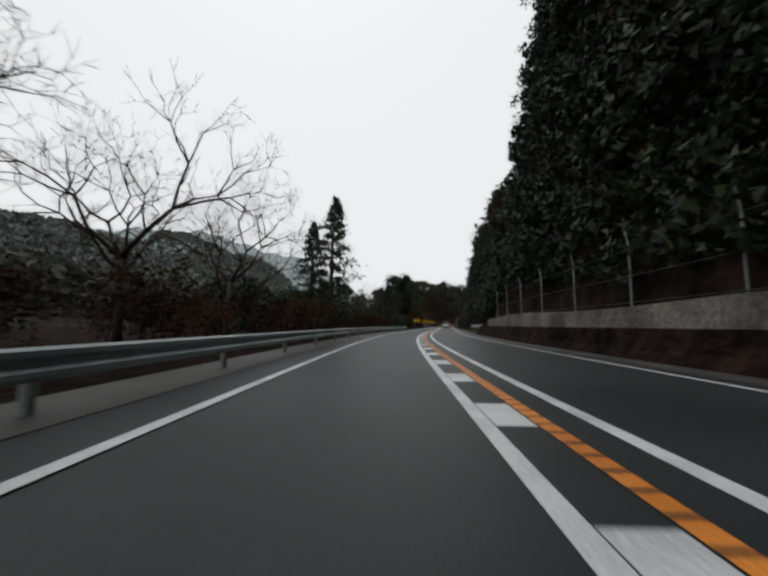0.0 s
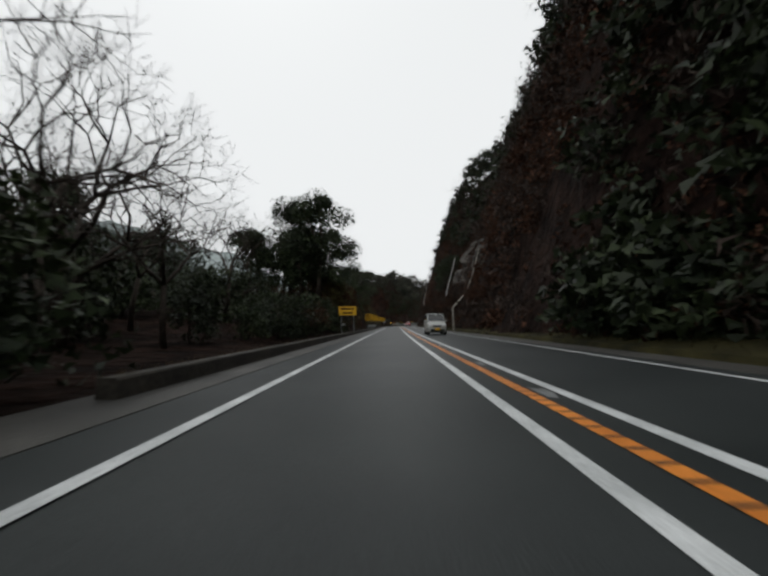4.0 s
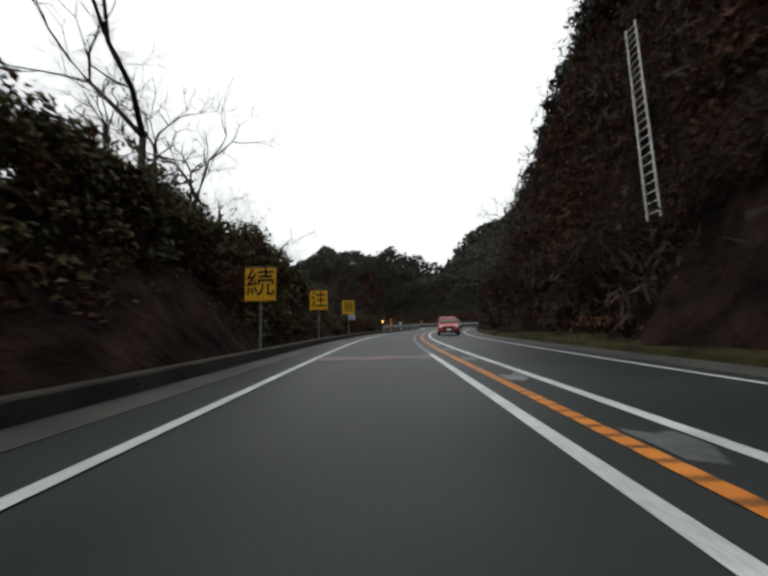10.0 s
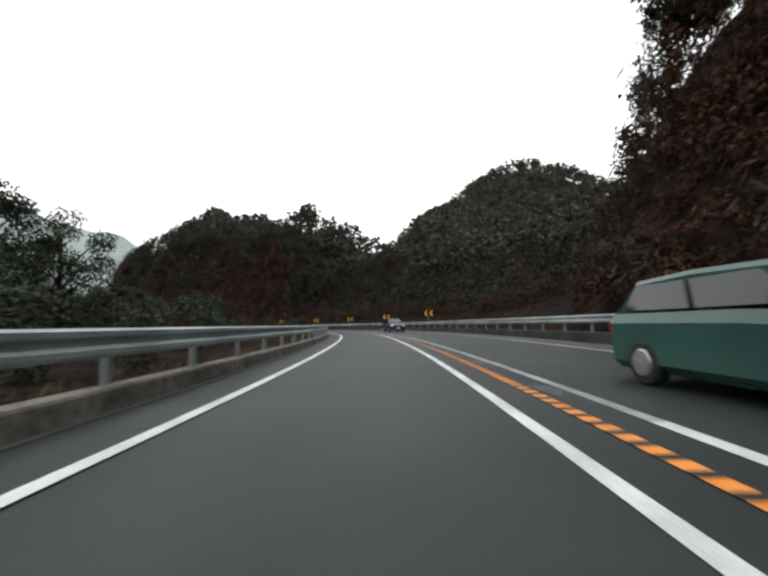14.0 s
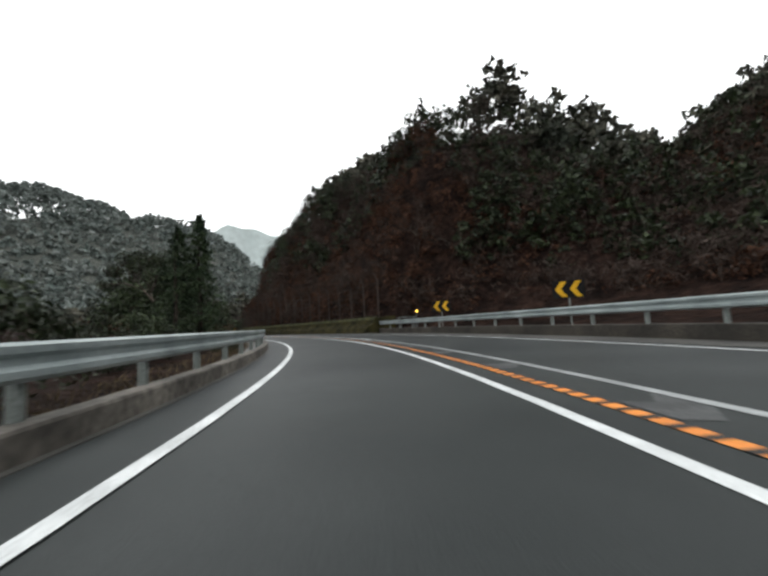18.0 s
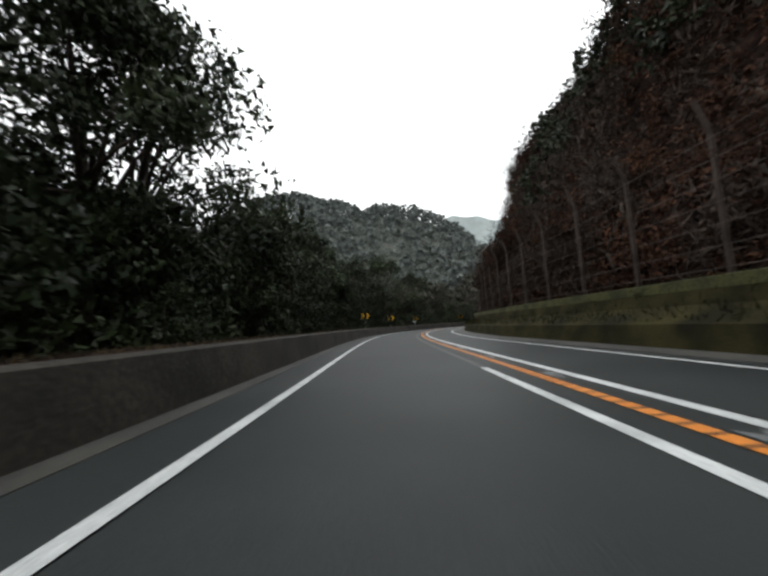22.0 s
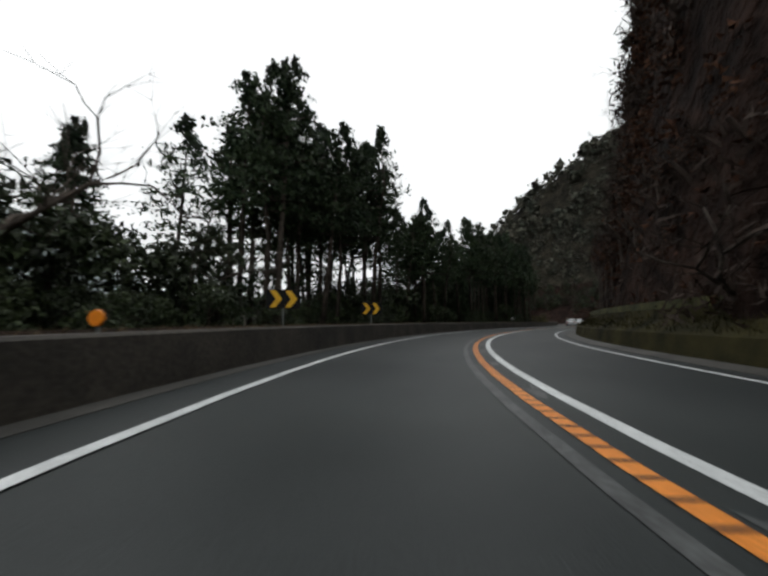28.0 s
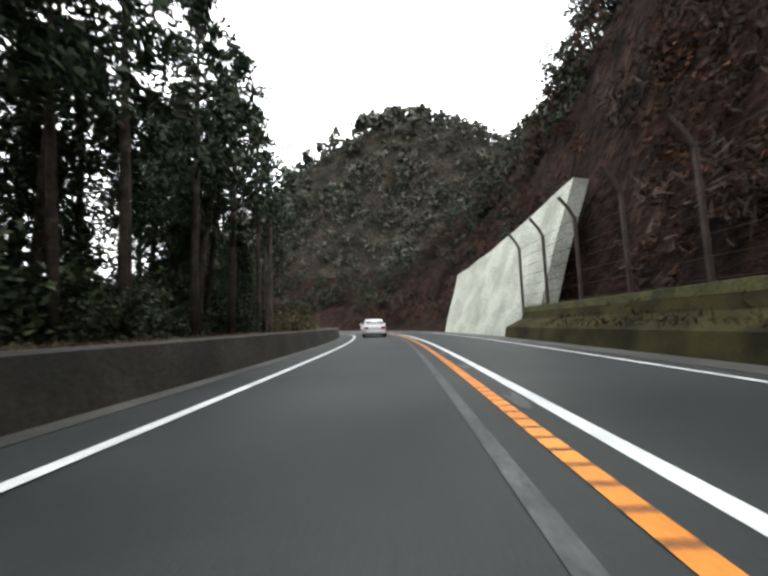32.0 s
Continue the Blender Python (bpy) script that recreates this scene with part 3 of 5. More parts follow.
# ---- guardrails ----
def guardrail(s0, s1, u, side, base=0.0, top=0.78, gap=4.0, label="grey steel W-beam guardrail on posts"):
    """A beam with two ridges on posts; side: +1 when the road lies to its right."""
    rail = thing("guardrail", label, "guardrail", Matrix.Identity(4))
    k = side * 0.045
    section = [(0, 0), (k, -0.03), (k, -0.09), (0, -0.13), (0, -0.19), (k, -0.23), (k, -0.29), (0, -0.33),
               (-0.012 * side, -0.33), (k - 0.012 * side, -0.29), (k - 0.012 * side, -0.23), (-0.012 * side, -0.19),
               (-0.012 * side, -0.13), (k - 0.012 * side, -0.09), (k - 0.012 * side, -0.03), (-0.012 * side, 0)]
    lip = top + base
    along("beam", s0, s1, [(u + a, lip + b) for a, b in section], STEEL, rail, step=2.0)
    v, f = [], []
    tube(v, f, [(0, 0, -0.25), (0, 0, top - 0.05), (0, 0, top - 0.03)], [0.065, 0.065, 0.05], 8)
    post = None
    bm = box(bmesh.new(), -0.05, 0.05, -0.04, 0.04, top - 0.27, top - 0.08, 0.01)
    for s in np.arange(s0 + 0.5, s1, gap):
        p = at(s, u - side * 0.13, base)
        if post is None:
            post = poly("post", v, f, POST, rail)
            spacer = part("spacer", bm, POST, rail)
            a, b = post, spacer
        else:
            a, b = new("post", post.data), new("spacer", spacer.data)
            a.parent = b.parent = rail
        a.matrix_basis = pose(*p, 0, 0, facing(s))
        b.matrix_basis = pose(*at(s, u - side * 0.06, base), 0, 0, facing(s))
    return rail


guardrail(-45, station(4.0), -2.9, 1, 0.0, 0.66)
guardrail(station(7.9), station(9.45), -3.75, 1, 0.05)
guardrail(station(12.55), station(20.55), -2.75, 1, 0.2, 0.71, 2.0, "pale green-grey steel guardrail on a kerb")
guardrail(station(14.5), station(18.9) + 28, 9.0, -1, 0.40, 0.72, 2.0, "pale green-grey steel guardrail on a kerb")
guardrail(station(2.75), station(4.05), 8.0, -1, 0.2)

# ---- plants ----
def lumps(rng, h, r, low, count, squash=0.75):
    """Centres and radii of the leafy lumps of a round crown."""
    c = []
    for i in range(count):
        w, k = rng.uniform(0, 2 * math.pi), rng.uniform(0, 1) ** 0.6
        z = low + (h - low) * rng.uniform(0.05, 0.95)
        wide = r * math.sin(math.pi * min(0.97, 0.18 + 0.8 * (z - low) / (h - low))) ** 0.7
        c.append((math.cos(w) * k * wide, math.sin(w) * k * wide, z, r * rng.uniform(0.22, 0.42)))
    return np.array(c)


def crown_points(rng, lump, n):
    j = rng.integers(0, len(lump), n)
    d = rng.normal(size=(n, 3))
    d /= np.linalg.norm(d, axis=1)[:, None]
    d[:, 2] *= 0.75
    return lump[j, :3] + d * (lump[j, 3] * rng.uniform(0.55, 1.08, n))[:, None]


def broadleaf(rng, h, r, n, leaf, low=0.3):
    """Trunk lists and leaf corners of an evergreen broad-leaved tree."""
    lump = lumps(rng, h, r, low * h, 30)
    v, f = [], []
    lean = rng.normal(0, 0.06 * h, 2)
    top = (lean[0], lean[1], h * 0.8)
    tube(v, f, [(0, 0, -0.4), (lean[0] * 0.2, lean[1] * 0.2, h * 0.3), (lean[0] * 0.6, lean[1] * 0.6, h * 0.55), top],
         [0.026 * h, 0.019 * h, 0.013 * h, 0.004 * h], 6)
    for c in lump[::3]:
        z0 = h * rng.uniform(0.25, 0.5)
        tube(v, f, [(lean[0] * 0.4, lean[1] * 0.4, z0), (c[0] * 0.5, c[1] * 0.5, z0 + (c[2] - z0) * 0.6), tuple(c[:3])], [0.009 * h, 0.006 * h, 0.002 * h], 4)
    return v, f, leaves(rng, crown_points(rng, lump, n), np.full(n, leaf))


def conifer(rng, h, r, n, leaf, low=0.12):
    """The same of a cedar: whorls of drooping boughs on a straight trunk."""
    v, f = [], []
    k = 1.0 if low < 0.3 else 0.62
    tube(v, f, [(0, 0, -0.4), (0, 0, h * 0.35), (0.02 * h * rng.normal(), 0, h * 0.7), (0, 0, h)], [0.02 * h * k, 0.015 * h * k, 0.009 * h * k, 0.001 * h], 6)
    pts = []
    boughs = 64
    per = n // boughs
    for i in range(boughs):
        t = (i / boughs) ** 0.85
        z = h * (low + (0.99 - low) * t)
        reach = r * (1 - t) ** 0.75 * rng.uniform(0.55, 1.15) + 0.12
        w = i * 2.4 + rng.uniform(-0.5, 0.5)
        a, b = math.cos(w), math.sin(w)
        k = rng.uniform(0.15, 1, per) ** 0.7
        spread = reach * 0.15 * (0.4 + k)
        x = a * k * reach + rng.normal(size=per) * spread
        y = b * k * reach + rng.normal(size=per) * spread
        zz = z + 0.12 * reach * np.sin(k * 2.2) - 0.18 * reach * k * k + rng.normal(size=per) * 0.12
        pts.append(np.stack([x, y, zz], -1))
        if i % 3 == 0:
            tube(v, f, [(0, 0, z), (a * reach * 0.6, b * reach * 0.6, z + 0.05 * reach), (a * reach, b * reach, z - 0.1 * reach)], [0.006 * h * (1 - t) + 0.012, 0.012, 0.004], 3)
    return v, f, leaves(rng, np.concatenate(pts), np.full(per * boughs, leaf), 0.45, 0.5)


def bare(rng, h, depth=5, thick=0.0155, lean=0.12):
    """Trunk lists of a leafless tree, the ends of its twigs, and the lists of its finer branches."""
    v, f, ends, v2, f2 = [], [], [], [], []

    def grow(p, d, length, rad, k):
        mid = p + d * length * 0.5 + Vector(rng.normal(0, 0.05 * length, 3))
        d2 = (d + Vector(rng.normal(0, 0.22, 3)) + Vector((0, 0, 0.06))).normalized()
        q = mid + d2 * length * 0.5
        tube(v if k >= depth - 1 else v2, f if k >= depth - 1 else f2, [p, mid, q] if k > 1 else [p, q], [rad, rad * 0.85, rad * 0.66] if k > 1 else [rad, rad * 0.5], 5 if k > 2 else 3)
        if k == 0:
            ends.append(q)
            return
        for i in range(3 if rng.random() < 0.55 else 2):
            side = Vector(rng.normal(0, 1, 3))
            side = (side - d2 * side.dot(d2)).normalized()
            nd = (d2 * rng.uniform(0.6, 1.1) + side * rng.uniform(0.45, 0.95)).normalized()
            grow(q, nd, length * rng.uniform(0.58, 0.84), max(0.005, rad * rng.uniform(0.46, 0.64)), k - 1)
        if k > 1 and rng.random() < 0.7:
            side = Vector(rng.normal(0, 1, 3)).normalized()
            grow(mid, (d + side).normalized(), length * 0.5, max(0.005, rad * 0.4), k - 2)

    grow(Vector((0, 0, -0.3)), Vector((rng.normal(0, lean), rng.normal(0, lean), 1)).normalized(), h * 0.3, h * thick, depth)
    return v, f, np.array([tuple(e) for e in ends]), v2, f2


rng = np.random.default_rng(7)


def prototype(kind, label, category, v, f, bark, corners=None, leaf_material=None, fine=None):
    ob = thing(kind, label, category, pose(0, -400, -60), "roadside trees")
    poly("trunk", v, f, bark, ob, smooth=True)
    if fine:
        poly("crown", fine[0], fine[1], bark, ob, smooth=True)
    if corners is not None:
        linked("crown", leaf_mesh("crown", corners), leaf_material, ob)
    return ob


PROTO = {"oak": [], "cedar": [], "bare": [], "brown": [], "bush": [], "olive": []}
for i in range(4):
    v, f, c = broadleaf(rng, 10, 3.7, 9500, 0.128, 0.16)
    PROTO["oak"].append(prototype("evergreen_tree", "dark green broad-leaved evergreen tree beside the road", "tree", v, f, BARK, c, LEAF))
for i in range(4):
    v, f, c = conifer(rng, 12, 3.0 if i < 2 else 2.5, 6000 if i < 2 else 3700, 0.15, 0.1 if i < 2 else 0.45)
    if i >= 2:
        c = c.reshape(64, -1, 3)[np.arange(64) % 5 < 3].reshape(-1, 3)   # sky shows between the boughs of the tall ones
    PROTO["cedar"].append(prototype("cedar_tree", "tall dark green cedar with drooping boughs", "tree", v, f, BARK, c, NEEDLE))
for i in range(5):
    v, f, e, v2, f2 = bare(rng, 8, 6 if i < 2 else 5)
    PROTO["bare"].append(prototype("bare_tree", "leafless winter tree with thin branching twigs", "tree", v, f, BARK, fine=(v2, f2)))
for i in range(3):
    v, f, e, v2, f2 = bare(rng, 4, 4, 0.012, 0.3)
    c = leaves(rng, np.repeat(e, 16, 0)[:1900] + rng.normal(0, 0.3, (min(1900, len(e) * 16), 3)), np.full(min(1900, len(e) * 16), 0.085))
    PROTO["brown"].append(prototype("brown_shrub", "shrub with brown dead leaves on thin twigs", "shrub", v + v2, f + [tuple(q + len(v) for q in w) for w in f2], TWIG, c, BROWN))
for i in range(3):
    v, f, c = broadleaf(rng, 3.2, 1.9, 1900, 0.11, 0.05)
    PROTO["bush"].append(prototype("evergreen_bush", "dense dark green evergreen bush", "bush", v, f, BARK, c, LEAF))
for i in range(2):
    v, f, c = broadleaf(rng, 2.6, 1.7, 2200, 0.095, 0.03)
    PROTO["olive"].append(prototype("olive_bush", "yellowish green scrub bush on a slope", "bush", v, f, TWIG, c, OLIVE))

planted = set()


def plant(kind, s, u, tall, z=None, turn=None, which=None):
    """Puts a tree or shrub of that height on the land at s, u."""
    i = int(rng.integers(len(PROTO[kind]))) if which is None else which % len(PROTO[kind])
    ob = PROTO[kind][i]
    nominal = {"oak": 10, "cedar": 12, "bare": 5.8, "brown": 3.6, "bush": 3.2, "olive": 2.6}[kind]
    k = tall / nominal
    p = land(s, u)
    if z is not None:
        p.z = z
    m = pose(*p, rng.normal(0, 2.5), rng.normal(0, 2.5), rng.uniform(0, 360) if turn is None else turn) @ Matrix.Diagonal((k, k, k, 1))
    if (kind, i) in planted:
        ob = copy_thing(ob, m)
    else:
        planted.add((kind, i))
    ob.matrix_basis = m
    return ob


def grove(kind, t0, t1, u0, u1, tall0, tall1, count):
    for i in range(count):
        plant(kind, rng.uniform(station(t0) if t0 >= 0 else t0 * 15, station(t1)), rng.uniform(u0, u1), rng.uniform(tall0, tall1))


# single trees that stand out, then the groves between them
plant("cedar", 27.6, -5.4, 11.0, which=0)
plant("cedar", 28.6, -7.2, 9.2, which=1)
for s, u, h in ((13, -9.8, 8.8), (20, -10.5, 8.5), (23, -11, 9.5), (27, -11, 8.5), (17, -13, 8.5), (9, -15, 9.5), (6, -10, 8.5)):
    plant("bare", s, u, h, which=int(s) % 2)
grove("brown", -2, 2.2, -11, -3.9, 1.8, 3.0, 42)
grove("brown", 2.2, 3.8, -9, -4.0, 1.6, 2.8, 16)
grove("bush", 1.4, 4.0, -21, -11, 3.4, 5.0, 28)
grove("bare", 2.9, 4.4, -16, -8, 3.5, 5, 7)
plant("cedar", 62.3, -5.9, 8.0, which=0)
for s, u, h in ((69, -7.2, 6.0), (72, -8.6, 6.6), (75.5, -7.4, 5.6), (66, -9.0, 6.2)):
    plant("bare", s, u, h, which=int(s) % 2)
for s, u, h in ((77, -22.4, 9), (71, -20, 6.5), (84, -20, 8.5), (65, -24, 7), (90, -17, 7)):
    plant("oak", s, u, h)
grove("bare", 4.3, 5.9, -15, -7.4, 6, 8.5, 9)
grove("oak", 6.35, 6.95, -15, -8.6, 6, 8.5, 7)
grove("bush", 4.2, 6.0, -18, -8, 2.8, 4.4, 18)
grove("bush", 3.9, 6.3, -8, -5.0, 2.0, 3.2, 15)
plant("oak", station(5.5) + 16, -7.6, 11.8, which=1)
plant("oak", station(5.5) + 18, -11.2, 10.5, which=3)
plant("oak", station(5.5) + 22, -7.4, 8, which=2)
plant("bare", station(6.0) + 25, -9, 5.5)
plant("bare", station(7.0) + 16, -10, 4.5)
grove("bush", 7.0, 7.7, -12, -7.4, 1.6, 2.6, 9)
grove("olive", 6.7, 7.7, -9, -6.4, 1.2, 2.2, 16)
grove("brown", 5.6, 8.0, -7, -5.0, 1.4, 2.4, 16)
plant("oak", 130.5, -7.0, 9.6, z=2.6, which=0)
for d, u, h in ((29, -11, 5.2), (26, -12.5, 6), (25, -9, 3.8)):
    plant("oak", station(8.0) + d, u, h)
plant("cedar", 145.6, -10.6, 12.4, which=0)
plant("cedar", 143.6, -12.4, 9.5, which=1)
plant("oak", 151.0, -8.9, 7.4, z=3.4, which=3)
grove("bush", 8.3, 9.6, -16, -7.5, 3, 5, 12)
grove("olive", 9.4, 11.6, -12, -5.6, 1.4, 2.6, 30)
grove("brown", 9.4, 12.0, -14, -5.4, 1.6, 2.8, 34)
for t, d, u, h in ((9, 29, -9.0, 6), (9, 33, -10.5, 5), (10, 11.1, -7.6, 7.6), (10, 14.7, -7.7, 5.8), (10, 12.4, -8.8, 6.4), (10, 20, -9.5, 4.6), (10, 23, -8.5, 4.4), (11, 8, -8.5, 5), (11, 13, -8.2, 5.4), (11, 18, -8.2, 4.6), (12, 12, -9.6, 6.5), (13, 10, -12, 7)):
    plant("bare", station(t) + d, u, h)
grove("bush", 12.6, 18.0, -34, -12, 3, 5, 30)
grove("brown", 12.4, 19.8, -11, -4.4, 1.2, 2.2, 34)
plant("cedar", 305.6, -6.1, 7.6, which=1)
plant("cedar", 304.6, -7.2, 6.6, which=0)
grove("oak", 13.5, 17.5, -46, -28, 10, 14, 22)
for d, u, h in ((10, -9.0, 5.6), (13, -10, 6.8), (16, -8.8, 7.2), (19, -10.5, 9), (22, -8.6, 9), (25, -9.5, 9.8)):
    plant("oak", station(20) + d, u, h)
plant("bare", station(20) + 10.5, -10.5, 7.6)
plant("bare", station(21) + 7, -8.0, 9)
grove("bush", 20.0, 20.8, -9, -6, 2, 3.5, 10)
grove("oak", 21.4, 22.8, -13, -7.2, 7.5, 10.8, 8)
for t, d, u, h in ((21, 24, -7.8, 10), (22, 20, -7.4, 9), (22, 11, -8.2, 11.2), (23, 14, -7.9, 10.4), (24, 7, -10.2, 11.8), (24, 10, -9.6, 10.4), (24, 13, -9.8, 8.4), (25, 7, -10.5, 7.4), (25, 11, -9.6, 6.6), (24, 15, -8.2, 9.5), (24, 21, -7.6, 8), (25, 16, -7.8, 9)):
    plant("oak", station(t) + d, u, h)
grove("oak", 23.0, 24.0, -14, -7.5, 7, 9.5, 8)
for s, u, h in ((403.7, -15.1, 14.2), (398.5, -16.5, 13.5), (409.5, -14.6, 11.5), (414, -12, 8)):
    plant("oak", s, u, h)
grove("bush", 20.8, 27.0, -8, -5.8, 2.0, 3.6, 34)
grove("bush", 20.8, 27.2, -14, -8, 3.2, 5.0, 40)
grove("oak", 17.0, 20.0, -22, -12, 3.8, 6, 7)
grove("bush", 12.8, 19.8, -8.5, -4.4, 1.0, 1.9, 34)
grove("bare", 25.2, 27.6, -12, -6, 6, 9, 8)
for i in range(22):
    plant("cedar", rng.uniform(station(29.15), station(30.1)), rng.uniform(-13, -7.8), rng.uniform(14, 17.5), which=2 + i % 2)
for i in range(6):
    plant("cedar", rng.uniform(station(29.4), station(30.6)), rng.uniform(-12, -7.8), rng.uniform(9, 14), which=2 + i % 2)
for s, u, h in ((447, -15, 13.5), (444, -18, 11), (449, -13, 13.5), (452, -12, 14.5), (441, -24, 10), (438, -16, 8), (442, -14, 9.5)):
    plant("cedar", s, u, h, which=int(s) % 4)
for i in range(36):
    plant("cedar", rng.uniform(station(30.4), station(33.6)), rng.uniform(-14, -7.4), rng.uniform(12, 16), which=2 + i % 2)
for d, u, h in ((10, -7.2, 15.5), (15, -7.0, 15.5), (20, -7.2, 16), (24, -6.8, 15), (28, -7.0, 15.5), (32, -7.2, 16), (36, -7.0, 15), (39, -7.6, 13), (34, -9.5, 15), (6, -7.5, 15)):
    plant("cedar", station(31) + d, u, h, which=2 + int(d) % 2)
for i in range(14):
    plant("cedar", rng.uniform(station(31.1), station(33.6)), rng.uniform(-13, -8.5), rng.uniform(6, 9), which=i % 2)
grove("bush", 27.2, 33, -9, -5.6, 1.4, 2.4, 22)
grove("bush", 27.4, 33.6, -12, -6.5, 1.2, 2.0, 34)
plant("bare", station(28) + 7, -9.2, 7.6, which=4)
plant("bare", 446, -10.5, 6.5, which=2)
grove("bush", 28.2, 29.0, -17, -9.5, 3.6, 5.2, 9)
grove("bush", 30.6, 33.6, -13, -7.5, 2.4, 3.8, 30)
grove("bush", 28.6, 30.4, -13, -8, 1.3, 2.2, 14)
grove("brown", 33.2, 36, 11.5, 15, 2, 3.5, 10)
grove("bush", 29.7, 31.2, -15, -9.5, 2.8, 4.4, 24)
grove("bush", 30.2, 32.6, -17, -11, 5, 7, 18)
grove("bare", 27.7, 29.0, -26, -16, 8, 10.5, 9)
grove("oak", 27.4, 29.1, -20, -11.5, 5.5, 7.8, 14)
grove("cedar", 32.6, 34.2, -14, -7.6, 7, 11, 9)


# ---- woods on the hillsides: joined, nobody could count them ----
def joined(name, pts, tall, shapes, material, label):
    """One mesh of many small crowns: shapes are leaf corners of unit height."""
    out = []
    turn, pick = rng.uniform(0, 2 * math.pi, len(pts)), rng.integers(0, len(shapes), len(pts))
    for i, p in enumerate(pts):
        c, n = math.cos(turn[i]), math.sin(turn[i])
        a = shapes[pick[i]] * tall[i]
        out.append(np.stack([a[:, 0] * c - a[:, 1] * n + p[0], a[:, 0] * n + a[:, 1] * c + p[1], a[:, 2] + p[2]], -1))
    ob = linked(name, leaf_mesh(name, np.concatenate(out)), material)
    return tagged(ob, label, "woods", kind="stuff")


def scatter(t0, t1, u0, u1, count):
    """Places on the land; those that lie by another stretch of the road are left out."""
    s = rng.uniform(station(t0) if t0 >= 0 else t0 * 15, station(t1), count)
    foot = table(RIGHT, 1, s)
    u = foot + rng.uniform(u0, u1, count) if u0 >= 0 else rng.uniform(u0, u1, count)
    p = places(s, u, np.zeros(count))
    ss, uu = nearest(p[:, 0], p[:, 1])
    p[:, 2] = height(ss, uu, p[:, 0], p[:, 1])
    clear = (uu > table(RIGHT, 1, ss) - 0.4) if u0 >= 0 else (uu < -12)
    return p[clear]


def unit_broad(n, leaf):
    lump = lumps(rng, 1.0, 0.42, 0.08, 12)
    return leaves(rng, crown_points(rng, lump, n), np.full(n, leaf))


def unit_twig(n, leaf):
    """Upright sprays of thin twigs."""
    w, k = rng.uniform(0, 2 * math.pi, n), rng.uniform(0, 1, n) ** 0.6 * 0.42
    z = rng.uniform(0.1, 1, n)
    c = np.stack([np.cos(w) * k * (0.5 + z * 0.6), np.sin(w) * k * (0.5 + z * 0.6), z], -1)
    return leaves(rng, c, np.full(n, leaf), 0.16, -0.9)


def ahead(count, near, far):
    """Places all over the land round the road, at such distances from it, most of them on the rising ground."""
    x = rng.uniform(PX.min() - 330, PX.max() + 150, count)
    y = rng.uniform(PY.min() - 20, PY.max() + 200, count)
    ss, uu = nearest(x, y)
    z = height(ss, uu, x, y)
    d = np.where(uu < 0, -uu - 17, uu - table(RIGHT, 1, ss))
    clear = (d > near) & (d <= far) & ((z > 3) | (rng.random(count) < 0.25)) & ((uu > 0) | (ss < station(26.5)) | (x < -100))
    return np.stack([x, y, z], -1)[clear]


def low_slope(t0, t1, reach, count):
    """Places on the steep slope, most of them low down, beside the road."""
    s = rng.uniform(station(t0), station(t1), count)
    u = table(RIGHT, 1, s) + 0.3 + reach * rng.uniform(0, 1, count) ** 1.4
    p = places(s, u, np.zeros(count))
    ss, uu = nearest(p[:, 0], p[:, 1])
    p[:, 2] = height(ss, uu, p[:, 0], p[:, 1])
    return p


BROAD = [unit_broad(270, 0.055) for i in range(5)]
TWIGS = [unit_twig(120, 0.115) for i in range(5)]
DEAD = [unit_broad(80, 0.069) for i in range(4)]
p = np.concatenate([scatter(-3, 4.6, 0.3, 12, 620), low_slope(0.2, 5.0, 5.5, 800), scatter(4.6, 32, 6, 12, 380), scatter(14.6, 20.5, 4, 40, 520), scatter(29, 37, 3, 24, 320)])
joined("hillside_evergreens", p, rng.uniform(2.4, 4.8, len(p)), BROAD, LEAF, "dense dark evergreen woods on the steep hillside")
p = np.concatenate([scatter(-3, 5, 0.0, 5, 200), scatter(3.5, 14.4, 0.0, 11, 700), scatter(14.2, 20, 0, 36, 420), scatter(19.5, 37, 0.0, 12, 900), low_slope(23.4, 33, 6, 500), low_slope(14.8, 20.2, 26, 500)])
joined("hillside_twigs", p, rng.uniform(1.6, 3.8, len(p)), TWIGS, TWIG, "leafless brown scrub on the steep hillside")
p = np.concatenate([scatter(3.5, 14.4, 0, 11, 700), scatter(14.2, 20, 0, 36, 600), scatter(19.5, 37, 0.0, 12, 800), scatter(0, 3, 0, 5, 120), low_slope(4, 15, 8, 2700), low_slope(14.6, 20.2, 30, 1300), low_slope(19.8, 33, 8, 2700)])
joined("hillside_brown_scrub", p, rng.uniform(1.0, 2.3, len(p)), DEAD, BROWN, "scrub with dead brown leaves on the hillside")
FINE = [unit_broad(150, 0.072) for i in range(5)]
SPRAY = [unit_twig(130, 0.085) for i in range(5)]
CLUMP = [unit_broad(64, 0.105) for i in range(5)]
COARSE = [unit_broad(17, 0.24) for i in range(5)]


